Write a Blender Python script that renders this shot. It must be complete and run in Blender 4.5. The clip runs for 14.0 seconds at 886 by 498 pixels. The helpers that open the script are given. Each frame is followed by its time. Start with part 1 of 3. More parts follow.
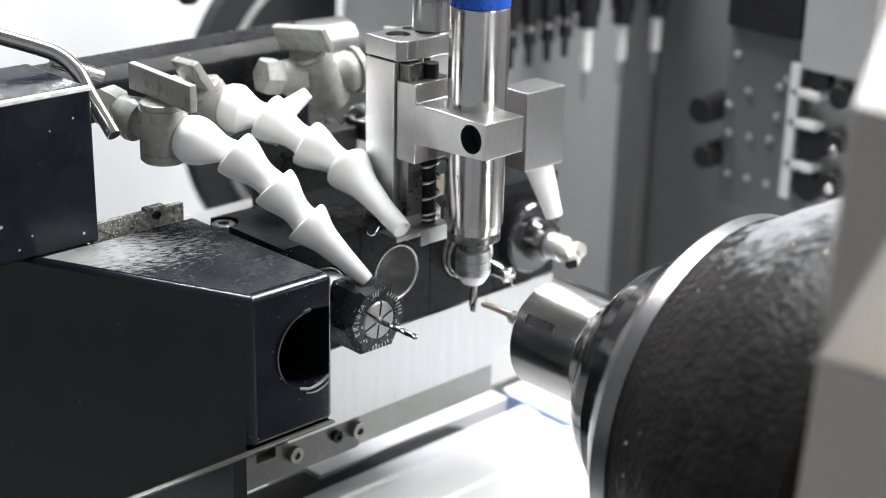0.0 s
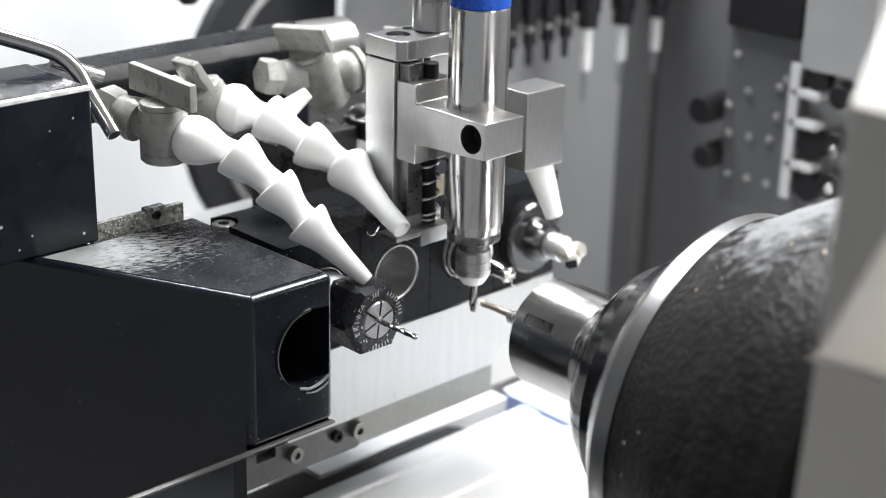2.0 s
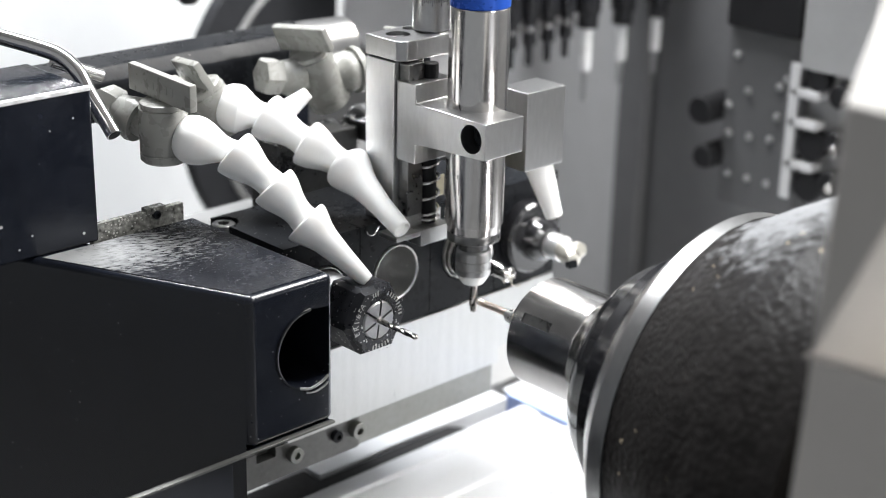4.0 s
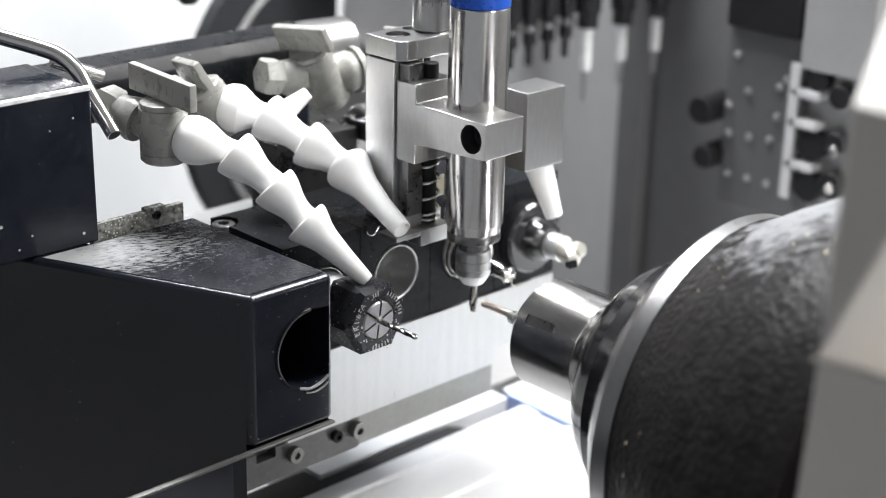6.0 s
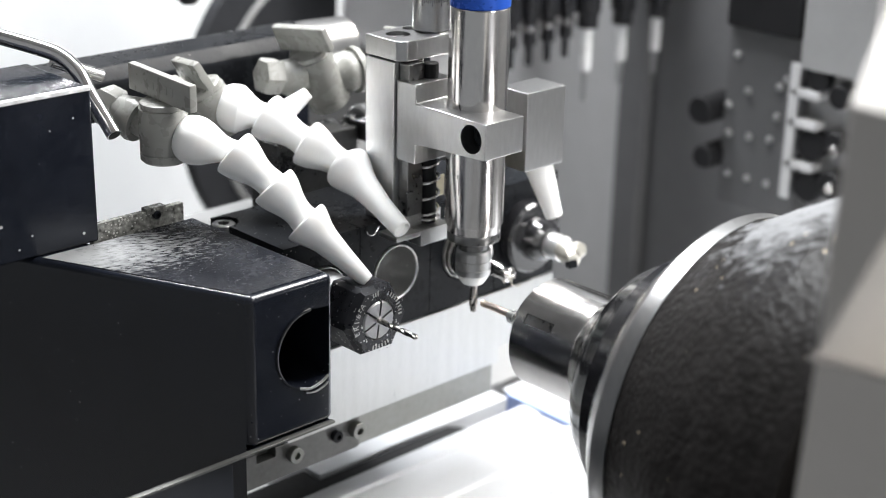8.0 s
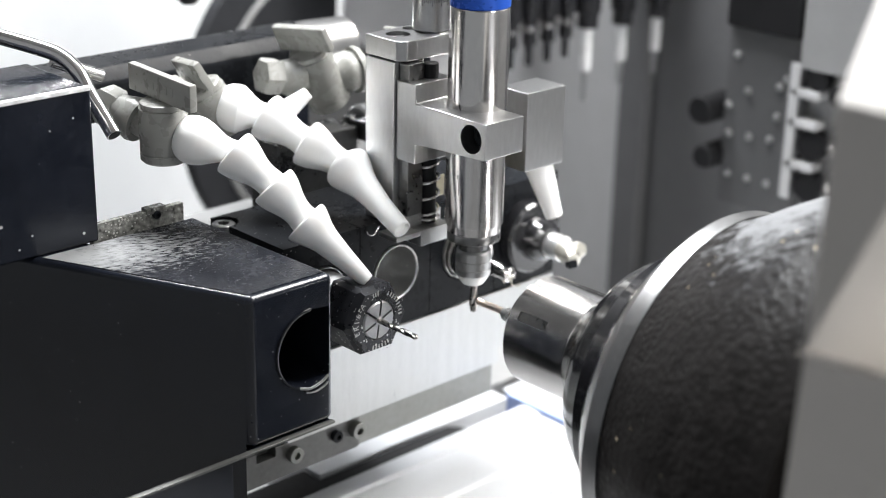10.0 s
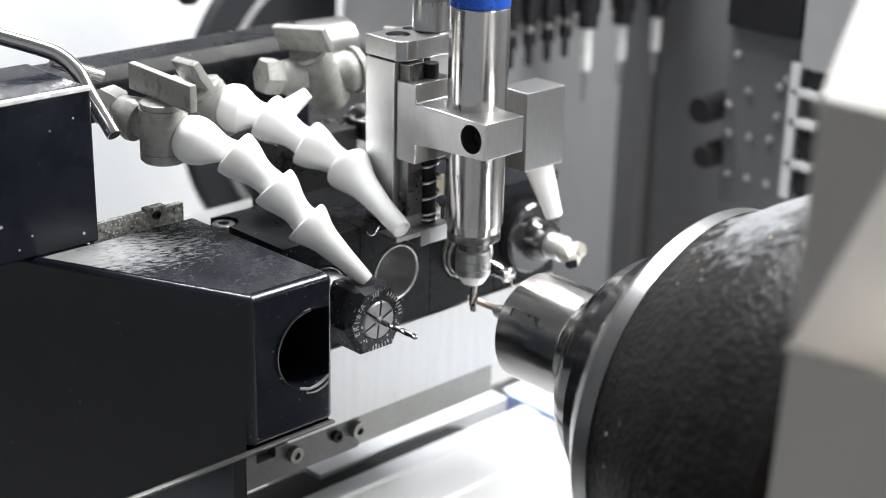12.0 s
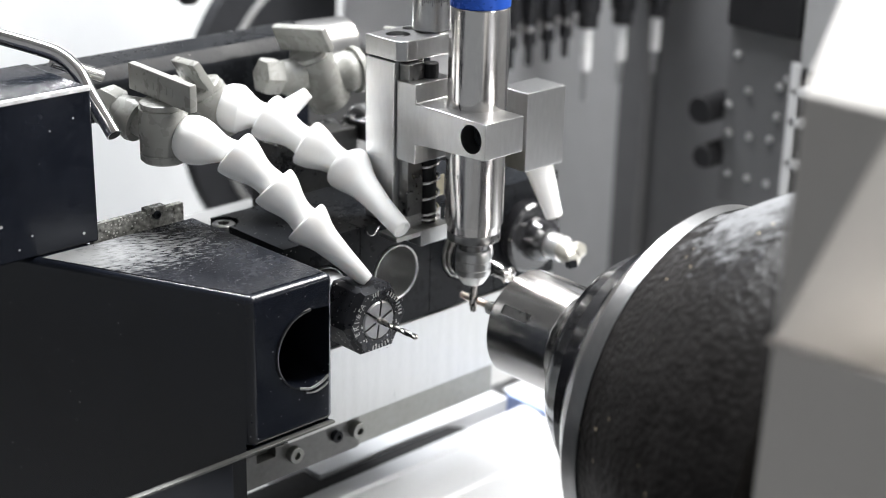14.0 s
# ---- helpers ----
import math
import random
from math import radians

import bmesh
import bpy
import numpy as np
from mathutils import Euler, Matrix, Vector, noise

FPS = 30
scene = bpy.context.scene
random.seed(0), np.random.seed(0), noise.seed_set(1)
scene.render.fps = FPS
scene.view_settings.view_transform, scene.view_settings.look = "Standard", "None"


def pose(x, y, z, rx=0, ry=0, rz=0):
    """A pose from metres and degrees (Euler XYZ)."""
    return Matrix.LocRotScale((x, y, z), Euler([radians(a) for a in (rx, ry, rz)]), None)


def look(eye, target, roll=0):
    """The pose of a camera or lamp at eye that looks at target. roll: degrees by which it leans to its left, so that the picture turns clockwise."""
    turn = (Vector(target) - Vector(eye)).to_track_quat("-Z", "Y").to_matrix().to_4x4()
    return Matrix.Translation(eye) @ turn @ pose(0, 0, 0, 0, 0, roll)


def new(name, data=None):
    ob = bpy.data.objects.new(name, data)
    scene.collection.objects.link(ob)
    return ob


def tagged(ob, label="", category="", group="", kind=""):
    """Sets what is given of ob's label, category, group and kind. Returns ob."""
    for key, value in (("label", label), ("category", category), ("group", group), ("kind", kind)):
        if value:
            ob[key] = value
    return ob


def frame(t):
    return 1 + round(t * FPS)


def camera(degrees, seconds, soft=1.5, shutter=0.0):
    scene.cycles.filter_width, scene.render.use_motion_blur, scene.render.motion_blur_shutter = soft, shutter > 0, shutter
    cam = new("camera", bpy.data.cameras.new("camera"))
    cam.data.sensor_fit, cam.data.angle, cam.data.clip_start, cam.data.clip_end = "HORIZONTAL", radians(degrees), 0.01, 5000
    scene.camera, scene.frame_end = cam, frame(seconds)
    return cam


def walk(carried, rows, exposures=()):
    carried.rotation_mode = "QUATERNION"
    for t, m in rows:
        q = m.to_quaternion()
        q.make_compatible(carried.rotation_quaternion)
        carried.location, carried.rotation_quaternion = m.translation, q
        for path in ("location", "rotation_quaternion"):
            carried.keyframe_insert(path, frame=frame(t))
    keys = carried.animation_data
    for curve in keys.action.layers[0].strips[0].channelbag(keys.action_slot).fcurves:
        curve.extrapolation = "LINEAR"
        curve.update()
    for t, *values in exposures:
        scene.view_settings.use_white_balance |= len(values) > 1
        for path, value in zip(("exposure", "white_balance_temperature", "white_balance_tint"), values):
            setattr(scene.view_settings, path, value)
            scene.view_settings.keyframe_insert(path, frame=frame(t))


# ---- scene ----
MM = 0.001
F_EYE = (-0.34160, -0.38572, 0.34200)
F_AIM = (0.30821, 0.28718, -0.01147)
cam = camera(31.27, 14.0, 0.85)
cam.data.dof.use_dof = True
cam.data.dof.focus_distance = 0.545
cam.data.dof.aperture_fstop = 8.2
walk(cam, [(0.0, look(F_EYE, F_AIM, 1.32)), (14.0, look(F_EYE, F_AIM, 1.32))])

# ---------------------------------------------------------------- light
world = bpy.data.worlds.new("workshop")
scene.world = world
world.use_nodes = True
bg = world.node_tree.nodes["Background"]
bg.inputs[0].default_value = (0.92, 0.96, 1.0, 1)
bg.inputs[1].default_value = 0.22
scene.view_settings.exposure = 0.38


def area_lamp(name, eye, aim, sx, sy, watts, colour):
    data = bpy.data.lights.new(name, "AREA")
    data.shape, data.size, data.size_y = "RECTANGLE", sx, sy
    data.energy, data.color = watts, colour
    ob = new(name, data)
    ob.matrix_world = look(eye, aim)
    return tagged(ob, "unseen white area lamp lighting the machine", "lamp")


# Lamps out of view, set by highlights on the cover edges and chuck.
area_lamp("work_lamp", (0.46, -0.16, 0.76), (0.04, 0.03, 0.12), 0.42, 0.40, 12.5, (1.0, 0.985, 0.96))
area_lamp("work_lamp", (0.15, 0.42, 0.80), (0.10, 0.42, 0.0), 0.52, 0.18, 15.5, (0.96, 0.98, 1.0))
# Unseen upright panel added in front for the bright stripe on the spindle.
area_lamp("front_light", (0.16, -0.80, 0.52), (0.05, 0.0, 0.20), 0.12, 0.50, 3.0, (1.0, 0.99, 0.97))

# ---------------------------------------------------------------- materials


def material(name, colour, rough=0.5, metal=0.0, vary=0.15, scale=60.0, bump=0.0, bump_scale=400.0, stretch=(1, 1, 1),
             coat=0.0, pebble=0.0, specks=0.0, speck_scale=260.0, speck_colour=(0.5, 0.5, 0.48), rough_vary=0.1, spec=0.5, ior=1.5, translucent=0.0):
    """A surface with colour and gloss that vary at two scales, optional relief and optional dried chips and splashes."""
    m = bpy.data.materials.new(name)
    m.use_nodes = True
    nt = m.node_tree
    n, l = nt.nodes, nt.links
    b = n["Principled BSDF"]
    co = n.new("ShaderNodeTexCoord")
    mp = n.new("ShaderNodeMapping")
    mp.inputs["Scale"].default_value = stretch
    l.new(co.outputs["Object"], mp.inputs[0])
    big = n.new("ShaderNodeTexNoise")
    big.inputs["Scale"].default_value, big.inputs["Detail"].default_value = scale, 4
    l.new(mp.outputs[0], big.inputs["Vector"])
    fine = n.new("ShaderNodeTexNoise")
    fine.inputs["Scale"].default_value, fine.inputs["Detail"].default_value = bump_scale, 5
    l.new(mp.outputs[0], fine.inputs["Vector"])
    mixf = n.new("ShaderNodeMath")
    mixf.operation = "ADD"
    l.new(big.outputs[0], mixf.inputs[0])
    l.new(fine.outputs[0], mixf.inputs[1])
    ramp = n.new("ShaderNodeMapRange")
    ramp.inputs[1].default_value, ramp.inputs[2].default_value = 0.6, 1.4
    ramp.inputs[3].default_value, ramp.inputs[4].default_value = 1 - vary, 1 + vary
    l.new(mixf.outputs[0], ramp.inputs[0])
    mul = n.new("ShaderNodeVectorMath")
    mul.operation = "SCALE"
    mul.inputs[0].default_value = colour
    l.new(ramp.outputs[0], mul.inputs[3])
    out = mul.outputs[0]
    rr = n.new("ShaderNodeMapRange")
    rr.inputs[1].default_value, rr.inputs[2].default_value = 0.6, 1.4
    rr.inputs[3].default_value, rr.inputs[4].default_value = max(0.02, rough - rough_vary), min(1, rough + rough_vary)
    l.new(mixf.outputs[0], rr.inputs[0])
    l.new(rr.outputs[0], b.inputs["Roughness"])
    b.inputs["Metallic"].default_value = metal
    b.inputs["Coat Weight"].default_value = coat
    b.inputs["Coat Roughness"].default_value = 0.12
    b.inputs["Specular IOR Level"].default_value = spec
    b.inputs["IOR"].default_value = ior
    if translucent:
        b.inputs["Subsurface Weight"].default_value = translucent
        b.inputs["Subsurface Radius"].default_value = (1.0, 0.95, 0.9)
        b.inputs["Subsurface Scale"].default_value = 0.0025
    if specks:
        vo = n.new("ShaderNodeTexVoronoi")
        vo.inputs["Scale"].default_value = speck_scale
        l.new(co.outputs["Object"], vo.inputs["Vector"])
        sz = n.new("ShaderNodeTexNoise")
        sz.inputs["Scale"].default_value, sz.inputs["Detail"].default_value = 30, 3
        l.new(co.outputs["Object"], sz.inputs["Vector"])
        lim = n.new("ShaderNodeMapRange")
        lim.inputs[1].default_value, lim.inputs[2].default_value = 0.42, 0.75
        lim.inputs[3].default_value, lim.inputs[4].default_value = 0.0, specks
        l.new(sz.outputs[0], lim.inputs[0])
        lt = n.new("ShaderNodeMath")
        lt.operation = "LESS_THAN"
        l.new(vo.outputs["Distance"], lt.inputs[0])
        l.new(lim.outputs[0], lt.inputs[1])
        mx = n.new("ShaderNodeMix")
        mx.data_type = "RGBA"
        l.new(lt.outputs[0], mx.inputs[0])
        l.new(out, mx.inputs[6])
        mx.inputs[7].default_value = (*speck_colour, 1)
        out = mx.outputs[2]
    l.new(out, b.inputs["Base Color"])
    if pebble:
        vp = n.new("ShaderNodeTexVoronoi")
        vp.feature = "SMOOTH_F1"
        vp.inputs["Scale"].default_value = pebble
        l.new(co.outputs["Object"], vp.inputs["Vector"])
        pb = n.new("ShaderNodeBump")
        pb.inputs["Strength"].default_value, pb.inputs["Distance"].default_value = 0.4, 0.0010
        l.new(vp.outputs["Distance"], pb.inputs["Height"])
        l.new(pb.outputs[0], b.inputs["Normal"])
    elif bump:
        bp = n.new("ShaderNodeBump")
        bp.inputs["Strength"].default_value = bump
        bp.inputs["Distance"].default_value = 0.0006
        l.new(fine.outputs[0], bp.inputs["Height"])
        l.new(bp.outputs[0], b.inputs["Normal"])
    return m


BLACK_PAINT = material("black_paint", (0.009, 0.011, 0.017), 0.19, vary=0.3, coat=0.0, spec=0.5, rough_vary=0.06, bump=0.05, bump_scale=420, specks=0.13, speck_scale=330, speck_colour=(0.22, 0.22, 0.22))
BLACK_DUSTY = material("black_paint_dusty", (0.010, 0.011, 0.015), 0.24, vary=0.3, ior=1.3, bump=0.1, bump_scale=500, specks=0.2, speck_scale=700, speck_colour=(0.30, 0.30, 0.29))
BLACK_STEEL = material("blackened_steel", (0.010, 0.011, 0.013), 0.3, 0.0, spec=0.5, ior=1.2, vary=0.3, bump=0.05, specks=0.12, speck_scale=420)
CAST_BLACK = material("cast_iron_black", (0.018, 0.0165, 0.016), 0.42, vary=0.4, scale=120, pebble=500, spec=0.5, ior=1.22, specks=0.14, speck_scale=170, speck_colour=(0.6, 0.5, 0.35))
STEEL = material("ground_steel", (0.55, 0.55, 0.55), 0.29, 1.0, vary=0.09, scale=700, bump=0.12, bump_scale=5000, stretch=(1, 1, 0.25), rough_vary=0.015)
SATIN = material("satin_steel", (0.80, 0.80, 0.80), 0.3, 0.8, vary=0.05)
PLATE = material("brushed_plate", (0.50, 0.505, 0.50), 0.36, 1.0, vary=0.11, bump=0.08, bump_scale=600, stretch=(5, 1, 0.4))
DULL = material("dull_steel", (0.36, 0.36, 0.36), 0.42, 1.0, vary=0.18, bump=0.08, bump_scale=400)
CHROME = material("polished_steel", (0.76, 0.74, 0.725), 0.19, 1.0, vary=0.05, rough_vary=0.04)
DARK_STEEL = material("dark_steel", (0.20, 0.20, 0.20), 0.3, 1.0, vary=0.2)
CHUCK = material("turned_steel", (0.66, 0.65, 0.64), 0.21, 1.0, vary=0.06, rough_vary=0.05)
PALE_BLUE = material("pale_blue_tape", (0.38, 0.48, 0.80), 0.5, vary=0.1)
RAIL = material("guide_rail_steel", (0.27, 0.27, 0.255), 0.4, 1.0, vary=0.15)
CARBIDE = material("carbide", (0.45, 0.43, 0.41), 0.2, 1.0, vary=0.1)
BRASS = material("copper_rod", (0.86, 0.74, 0.66), 0.32, 1.0, vary=0.1)
PLASTIC = material("white_plastic", (0.92, 0.92, 0.91), 0.36, vary=0.03, bump=0.07, bump_scale=260, translucent=0.35)
PLASTIC_GREY = material("light_grey_plastic", (0.29, 0.29, 0.272), 0.28, vary=0.06, bump=0.07, bump_scale=240, translucent=0.12)
BLUE = material("blue_anodised", (0.02, 0.10, 0.55), 0.3, 0.3, vary=0.1)
WHITE_PAINT = material("white_enamel", (0.78, 0.79, 0.80), 0.45, vary=0.03)
COVER_PAINT = material("warm_white_enamel", (0.56, 0.535, 0.505), 0.5, vary=0.03)
GREY_PAINT = material("grey_enamel", (0.26, 0.26, 0.26), 0.45, vary=0.06)
GREY_LIGHT = material("pale_grey_enamel", (0.45, 0.45, 0.45), 0.4, vary=0.05)
PARTITION_LIGHT = material("mid_grey_enamel", (0.50, 0.50, 0.505), 0.4, vary=0.06)
PARTITION = material("dark_grey_enamel", (0.115, 0.115, 0.118), 0.4, vary=0.1)
DARK_GREY = material("dark_grey_plate", (0.095, 0.095, 0.097), 0.45, 0.2, vary=0.1)
RUBBER = material("black_rubber", (0.008, 0.008, 0.009), 0.6, vary=0.2, spec=0.25)
WHITE_COVER = material("white_way_cover", (0.57, 0.58, 0.60), 0.35, vary=0.03)
BLACK_SPECK = material("blackened_steel_spattered", (0.022, 0.023, 0.027), 0.3, 0.3, vary=0.3, bump=0.1, specks=0.42, speck_scale=520, speck_colour=(0.55, 0.55, 0.53))
BLACK_GLOSS = material("black_gloss", (0.016, 0.016, 0.018), 0.16, vary=0.3, coat=0.6)
MARK = material("engraved_mark", (0.42, 0.42, 0.41), 0.5, vary=0.2)
PALE = material("pale_coated_steel", (0.62, 0.60, 0.54), 0.35, 0.5, vary=0.2, scale=200)
CHIP = material("metal_chip", (0.34, 0.34, 0.33), 0.4, 0.6, vary=0.3)
TAG = material("cream_paper", (0.70, 0.64, 0.46), 0.7, vary=0.1)
BLACK_WET = material("oily_black", (0.008, 0.009, 0.012), 0.14, ior=1.33, vary=0.3, bump=0.08, bump_scale=120, specks=0.2, speck_scale=240)
CARRIAGE = material("dull_dark_carriage", (0.14, 0.14, 0.135), 0.38, 0.5, vary=0.2, bump=0.1)
PANEL = material("light_grey_enamel", (0.66, 0.66, 0.67), 0.4, vary=0.05)
CASING = material("dark_casing_paint", (0.022, 0.023, 0.026), 0.5, spec=0.25, vary=0.35, scale=14)
BARREL = material("bore_steel", (0.78, 0.78, 0.77), 0.3, 0.9, vary=0.03, scale=120, rough_vary=0.03)
# Near-white base stands in for the glare on lit chrome shanks.
SHANK = material("shank_glare_white", (0.95, 0.95, 0.95), 0.24, 0.2, vary=0.03)
BLACK_SPATTER = material("black_paint_spattered", (0.009, 0.011, 0.017), 0.17, vary=0.3, bump=0.05, bump_scale=420, specks=0.26, speck_scale=210, speck_colour=(0.42, 0.42, 0.42))
EDGE_GLINT = material("edge_highlight_white", (0.85, 0.85, 0.86), 0.45, 0.2, vary=0.3, scale=300)
ACRYLIC = material("dirty_acrylic", (0.20, 0.20, 0.185), 0.22, vary=0.95, scale=520, coat=0.5, bump=0.5, bump_scale=700, specks=0.4, speck_scale=700, speck_colour=(0.55, 0.55, 0.52))



def blend_patch(m, centre, reach, colour, rough, scale, stretch, soft=0.3, turn=0.0):
    """A ragged patch of another colour and gloss round a place (metres), mixed into a paint, with grain drawn out along
    one way.
    """
    nt = m.node_tree
    n, l = nt.nodes, nt.links
    b = n["Principled BSDF"]
    co = n.new("ShaderNodeTexCoord")
    off = n.new("ShaderNodeVectorMath")
    off.operation = "SUBTRACT"
    off.inputs[1].default_value = centre
    l.new(co.outputs["Object"], off.inputs[0])
    rot = n.new("ShaderNodeVectorRotate")
    rot.rotation_type = "Z_AXIS"
    rot.inputs["Angle"].default_value = radians(turn)
    l.new(off.outputs[0], rot.inputs["Vector"])
    rel = n.new("ShaderNodeVectorMath")
    rel.operation = "DIVIDE"
    rel.inputs[1].default_value = reach
    l.new(rot.outputs[0], rel.inputs[0])
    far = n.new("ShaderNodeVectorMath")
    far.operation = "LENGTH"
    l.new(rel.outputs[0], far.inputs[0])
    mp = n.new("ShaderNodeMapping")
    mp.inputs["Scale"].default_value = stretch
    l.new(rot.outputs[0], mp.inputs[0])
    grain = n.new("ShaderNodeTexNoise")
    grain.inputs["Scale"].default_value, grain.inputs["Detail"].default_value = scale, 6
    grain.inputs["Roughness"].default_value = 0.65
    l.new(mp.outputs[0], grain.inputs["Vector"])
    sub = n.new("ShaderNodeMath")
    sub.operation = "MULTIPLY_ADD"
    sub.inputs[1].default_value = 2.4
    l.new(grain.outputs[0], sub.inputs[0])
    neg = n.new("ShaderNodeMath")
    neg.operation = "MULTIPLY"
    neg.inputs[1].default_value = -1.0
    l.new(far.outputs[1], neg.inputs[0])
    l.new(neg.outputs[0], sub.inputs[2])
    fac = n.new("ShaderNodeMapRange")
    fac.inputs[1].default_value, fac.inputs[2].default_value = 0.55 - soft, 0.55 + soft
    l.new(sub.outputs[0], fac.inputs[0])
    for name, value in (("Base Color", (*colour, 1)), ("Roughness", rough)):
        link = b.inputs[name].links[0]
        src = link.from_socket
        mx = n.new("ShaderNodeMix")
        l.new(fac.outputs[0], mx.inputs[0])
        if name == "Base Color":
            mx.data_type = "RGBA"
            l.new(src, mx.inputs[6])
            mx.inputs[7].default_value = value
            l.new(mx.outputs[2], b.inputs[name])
        else:
            l.new(src, mx.inputs[2])
            mx.inputs[3].default_value = value
            l.new(mx.outputs[0], b.inputs[name])
    return m


blend_patch(CAST_BLACK, (0.040, -0.140, 0.190), (0.044, 0.044, 0.017), (0.24, 0.245, 0.255), 0.45, 230, (1.0, 0.45, 1.0), 0.3)
blend_patch(BLACK_DUSTY, (-0.092, 0.060, 0.1487), (0.052, 0.026, 1.0), (0.26, 0.265, 0.27), 0.4, 520, (0.5, 1.3, 1.0), 0.35, 20.0)

# ---------------------------------------------------------------- shapes (millimetres in, metres out)


def box(x0, x1, y0, y1, z0, z1, bevel=0.6, segments=2):
    bm = bmesh.new()
    bmesh.ops.create_cube(bm, size=1)
    for v in bm.verts:
        v.co = Vector(((x0 + x1) / 2 + v.co.x * (x1 - x0), (y0 + y1) / 2 + v.co.y * (y1 - y0), (z0 + z1) / 2 + v.co.z * (z1 - z0)))
    if bevel:
        bmesh.ops.bevel(bm, geom=bm.edges[:], offset=bevel, segments=segments, affect="EDGES", profile=0.5)
    return bm


AXES = {"x": (0, 1, 2), "y": (1, 2, 0), "z": (2, 0, 1)}


def prism(points, axis, lo, hi, bevel=0.5, segments=2):
    """A polygon (in the two axes after the given one, in cyclic order) drawn out along the axis."""
    a, b, c = AXES[axis]
    bm = bmesh.new()
    ring = []
    for h in (lo, hi):
        row = []
        for p, q in points:
            co = [0, 0, 0]
            co[a], co[b], co[c] = h, p, q
            row.append(bm.verts.new(co))
        ring.append(row)
    n = len(points)
    bm.faces.new(ring[0][::-1])
    bm.faces.new(ring[1])
    for i in range(n):
        bm.faces.new((ring[0][i], ring[0][(i + 1) % n], ring[1][(i + 1) % n], ring[1][i]))
    bmesh.ops.recalc_face_normals(bm, faces=bm.faces[:])
    if bevel:
        bmesh.ops.bevel(bm, geom=bm.edges[:], offset=bevel, segments=segments, affect="EDGES", profile=0.5)
    return bm


def lathe(profile, centre, axis="z", n=64):
    """A body turned round an axis: rows of (place along it, radius)."""
    a, b, c = AXES[axis]
    bm = bmesh.new()
    rings = []
    for s, r in profile:
        row = []
        for i in range(n):
            t = 2 * math.pi * i / n
            co = list(centre)
            co[a] += s
            co[b] += r * math.cos(t)
            co[c] += r * math.sin(t)
            row.append(bm.verts.new(co))
        rings.append(row)
    for p, q in zip(rings, rings[1:]):
        for i in range(n):
            bm.faces.new((p[i], p[(i + 1) % n], q[(i + 1) % n], q[i]))
    bm.faces.new(rings[0])
    bm.faces.new(rings[-1])
    bmesh.ops.recalc_face_normals(bm, faces=bm.faces[:])
    return bm


def turned(profile, p, q, n=40):
    """A body turned round the line from p to q; places along it in millimetres from p."""
    bm = lathe(profile, (0, 0, 0), "z", n)
    way = Vector(q) - Vector(p)
    m = Matrix.Translation(p) @ way.to_track_quat("Z", "Y").to_matrix().to_4x4()
    bm.transform(m)
    return bm


def rod(p, q, r, n=24, chamfer=0.3):
    h = (Vector(q) - Vector(p)).length
    k = min(chamfer, r * 0.5, h * 0.3)
    return turned([(0, r - k), (k, r), (h - k, r), (h, r - k)], p, q, n)


def tube(points, r, n=16):
    """A bent bar along a smooth line through the points."""
    pts = [Vector(p) for p in points]
    fine = []
    for i in range(len(pts) - 1):
        p0, p1, p2, p3 = pts[max(i - 1, 0)], pts[i], pts[i + 1], pts[min(i + 2, len(pts) - 1)]
        for k in range(10):
            t = k / 10
            fine.append(0.5 * (2 * p1 + (p2 - p0) * t + (2 * p0 - 5 * p1 + 4 * p2 - p3) * t * t + (3 * p1 - p0 - 3 * p2 + p3) * t ** 3))
    fine.append(pts[-1])
    bm = bmesh.new()
    rings = []
    side = None
    for i, p in enumerate(fine):
        way = (fine[min(i + 1, len(fine) - 1)] - fine[max(i - 1, 0)]).normalized()
        side = way.orthogonal().normalized() if side is None else (side - way * side.dot(way)).normalized()
        up = way.cross(side)
        rings.append([bm.verts.new(p + r * (math.cos(2 * math.pi * j / n) * side + math.sin(2 * math.pi * j / n) * up)) for j in range(n)])
    for a, b in zip(rings, rings[1:]):
        for j in range(n):
            bm.faces.new((a[j], a[(j + 1) % n], b[(j + 1) % n], b[j]))
    bm.faces.new(rings[0])
    bm.faces.new(rings[-1])
    bmesh.ops.recalc_face_normals(bm, faces=bm.faces[:])
    return bm


def holed(x0, x1, z0, z1, y0, y1, cx, cz, r, n=48, chamfer=0.8):
    """A block with a round bore along y."""
    bm = bmesh.new()
    angles = sorted([2 * math.pi * i / n for i in range(n)] + [math.atan2(z - cz, x - cx) % (2 * math.pi) for x in (x0, x1) for z in (z0, z1)])
    loops = []
    for y, kind in ((y0, "o"), (y0, "c"), (y0 + chamfer, "i"), (y1, "i"), (y1, "o")):
        row = []
        for t in angles:
            c, s = math.cos(t), math.sin(t)
            if kind == "o":
                k = min((x1 - cx) / c if c > 1e-9 else (x0 - cx) / c if c < -1e-9 else 1e9, (z1 - cz) / s if s > 1e-9 else (z0 - cz) / s if s < -1e-9 else 1e9)
            else:
                k = r + (chamfer if kind == "c" else 0)
            row.append(bm.verts.new((cx + k * c, y, cz + k * s)))
        loops.append(row)
    m = len(angles)
    for a, b in zip(loops, loops[1:] + loops[:1]):
        for i in range(m):
            bm.faces.new((a[i], a[(i + 1) % m], b[(i + 1) % m], b[i]))
    bmesh.ops.recalc_face_normals(bm, faces=bm.faces[:])
    return bm


def join(*bms):
    out = bmesh.new()
    for b in bms:
        me = bpy.data.meshes.new("tmp")
        b.to_mesh(me)
        b.free()
        out.from_mesh(me)
        bpy.data.meshes.remove(me)
    return out


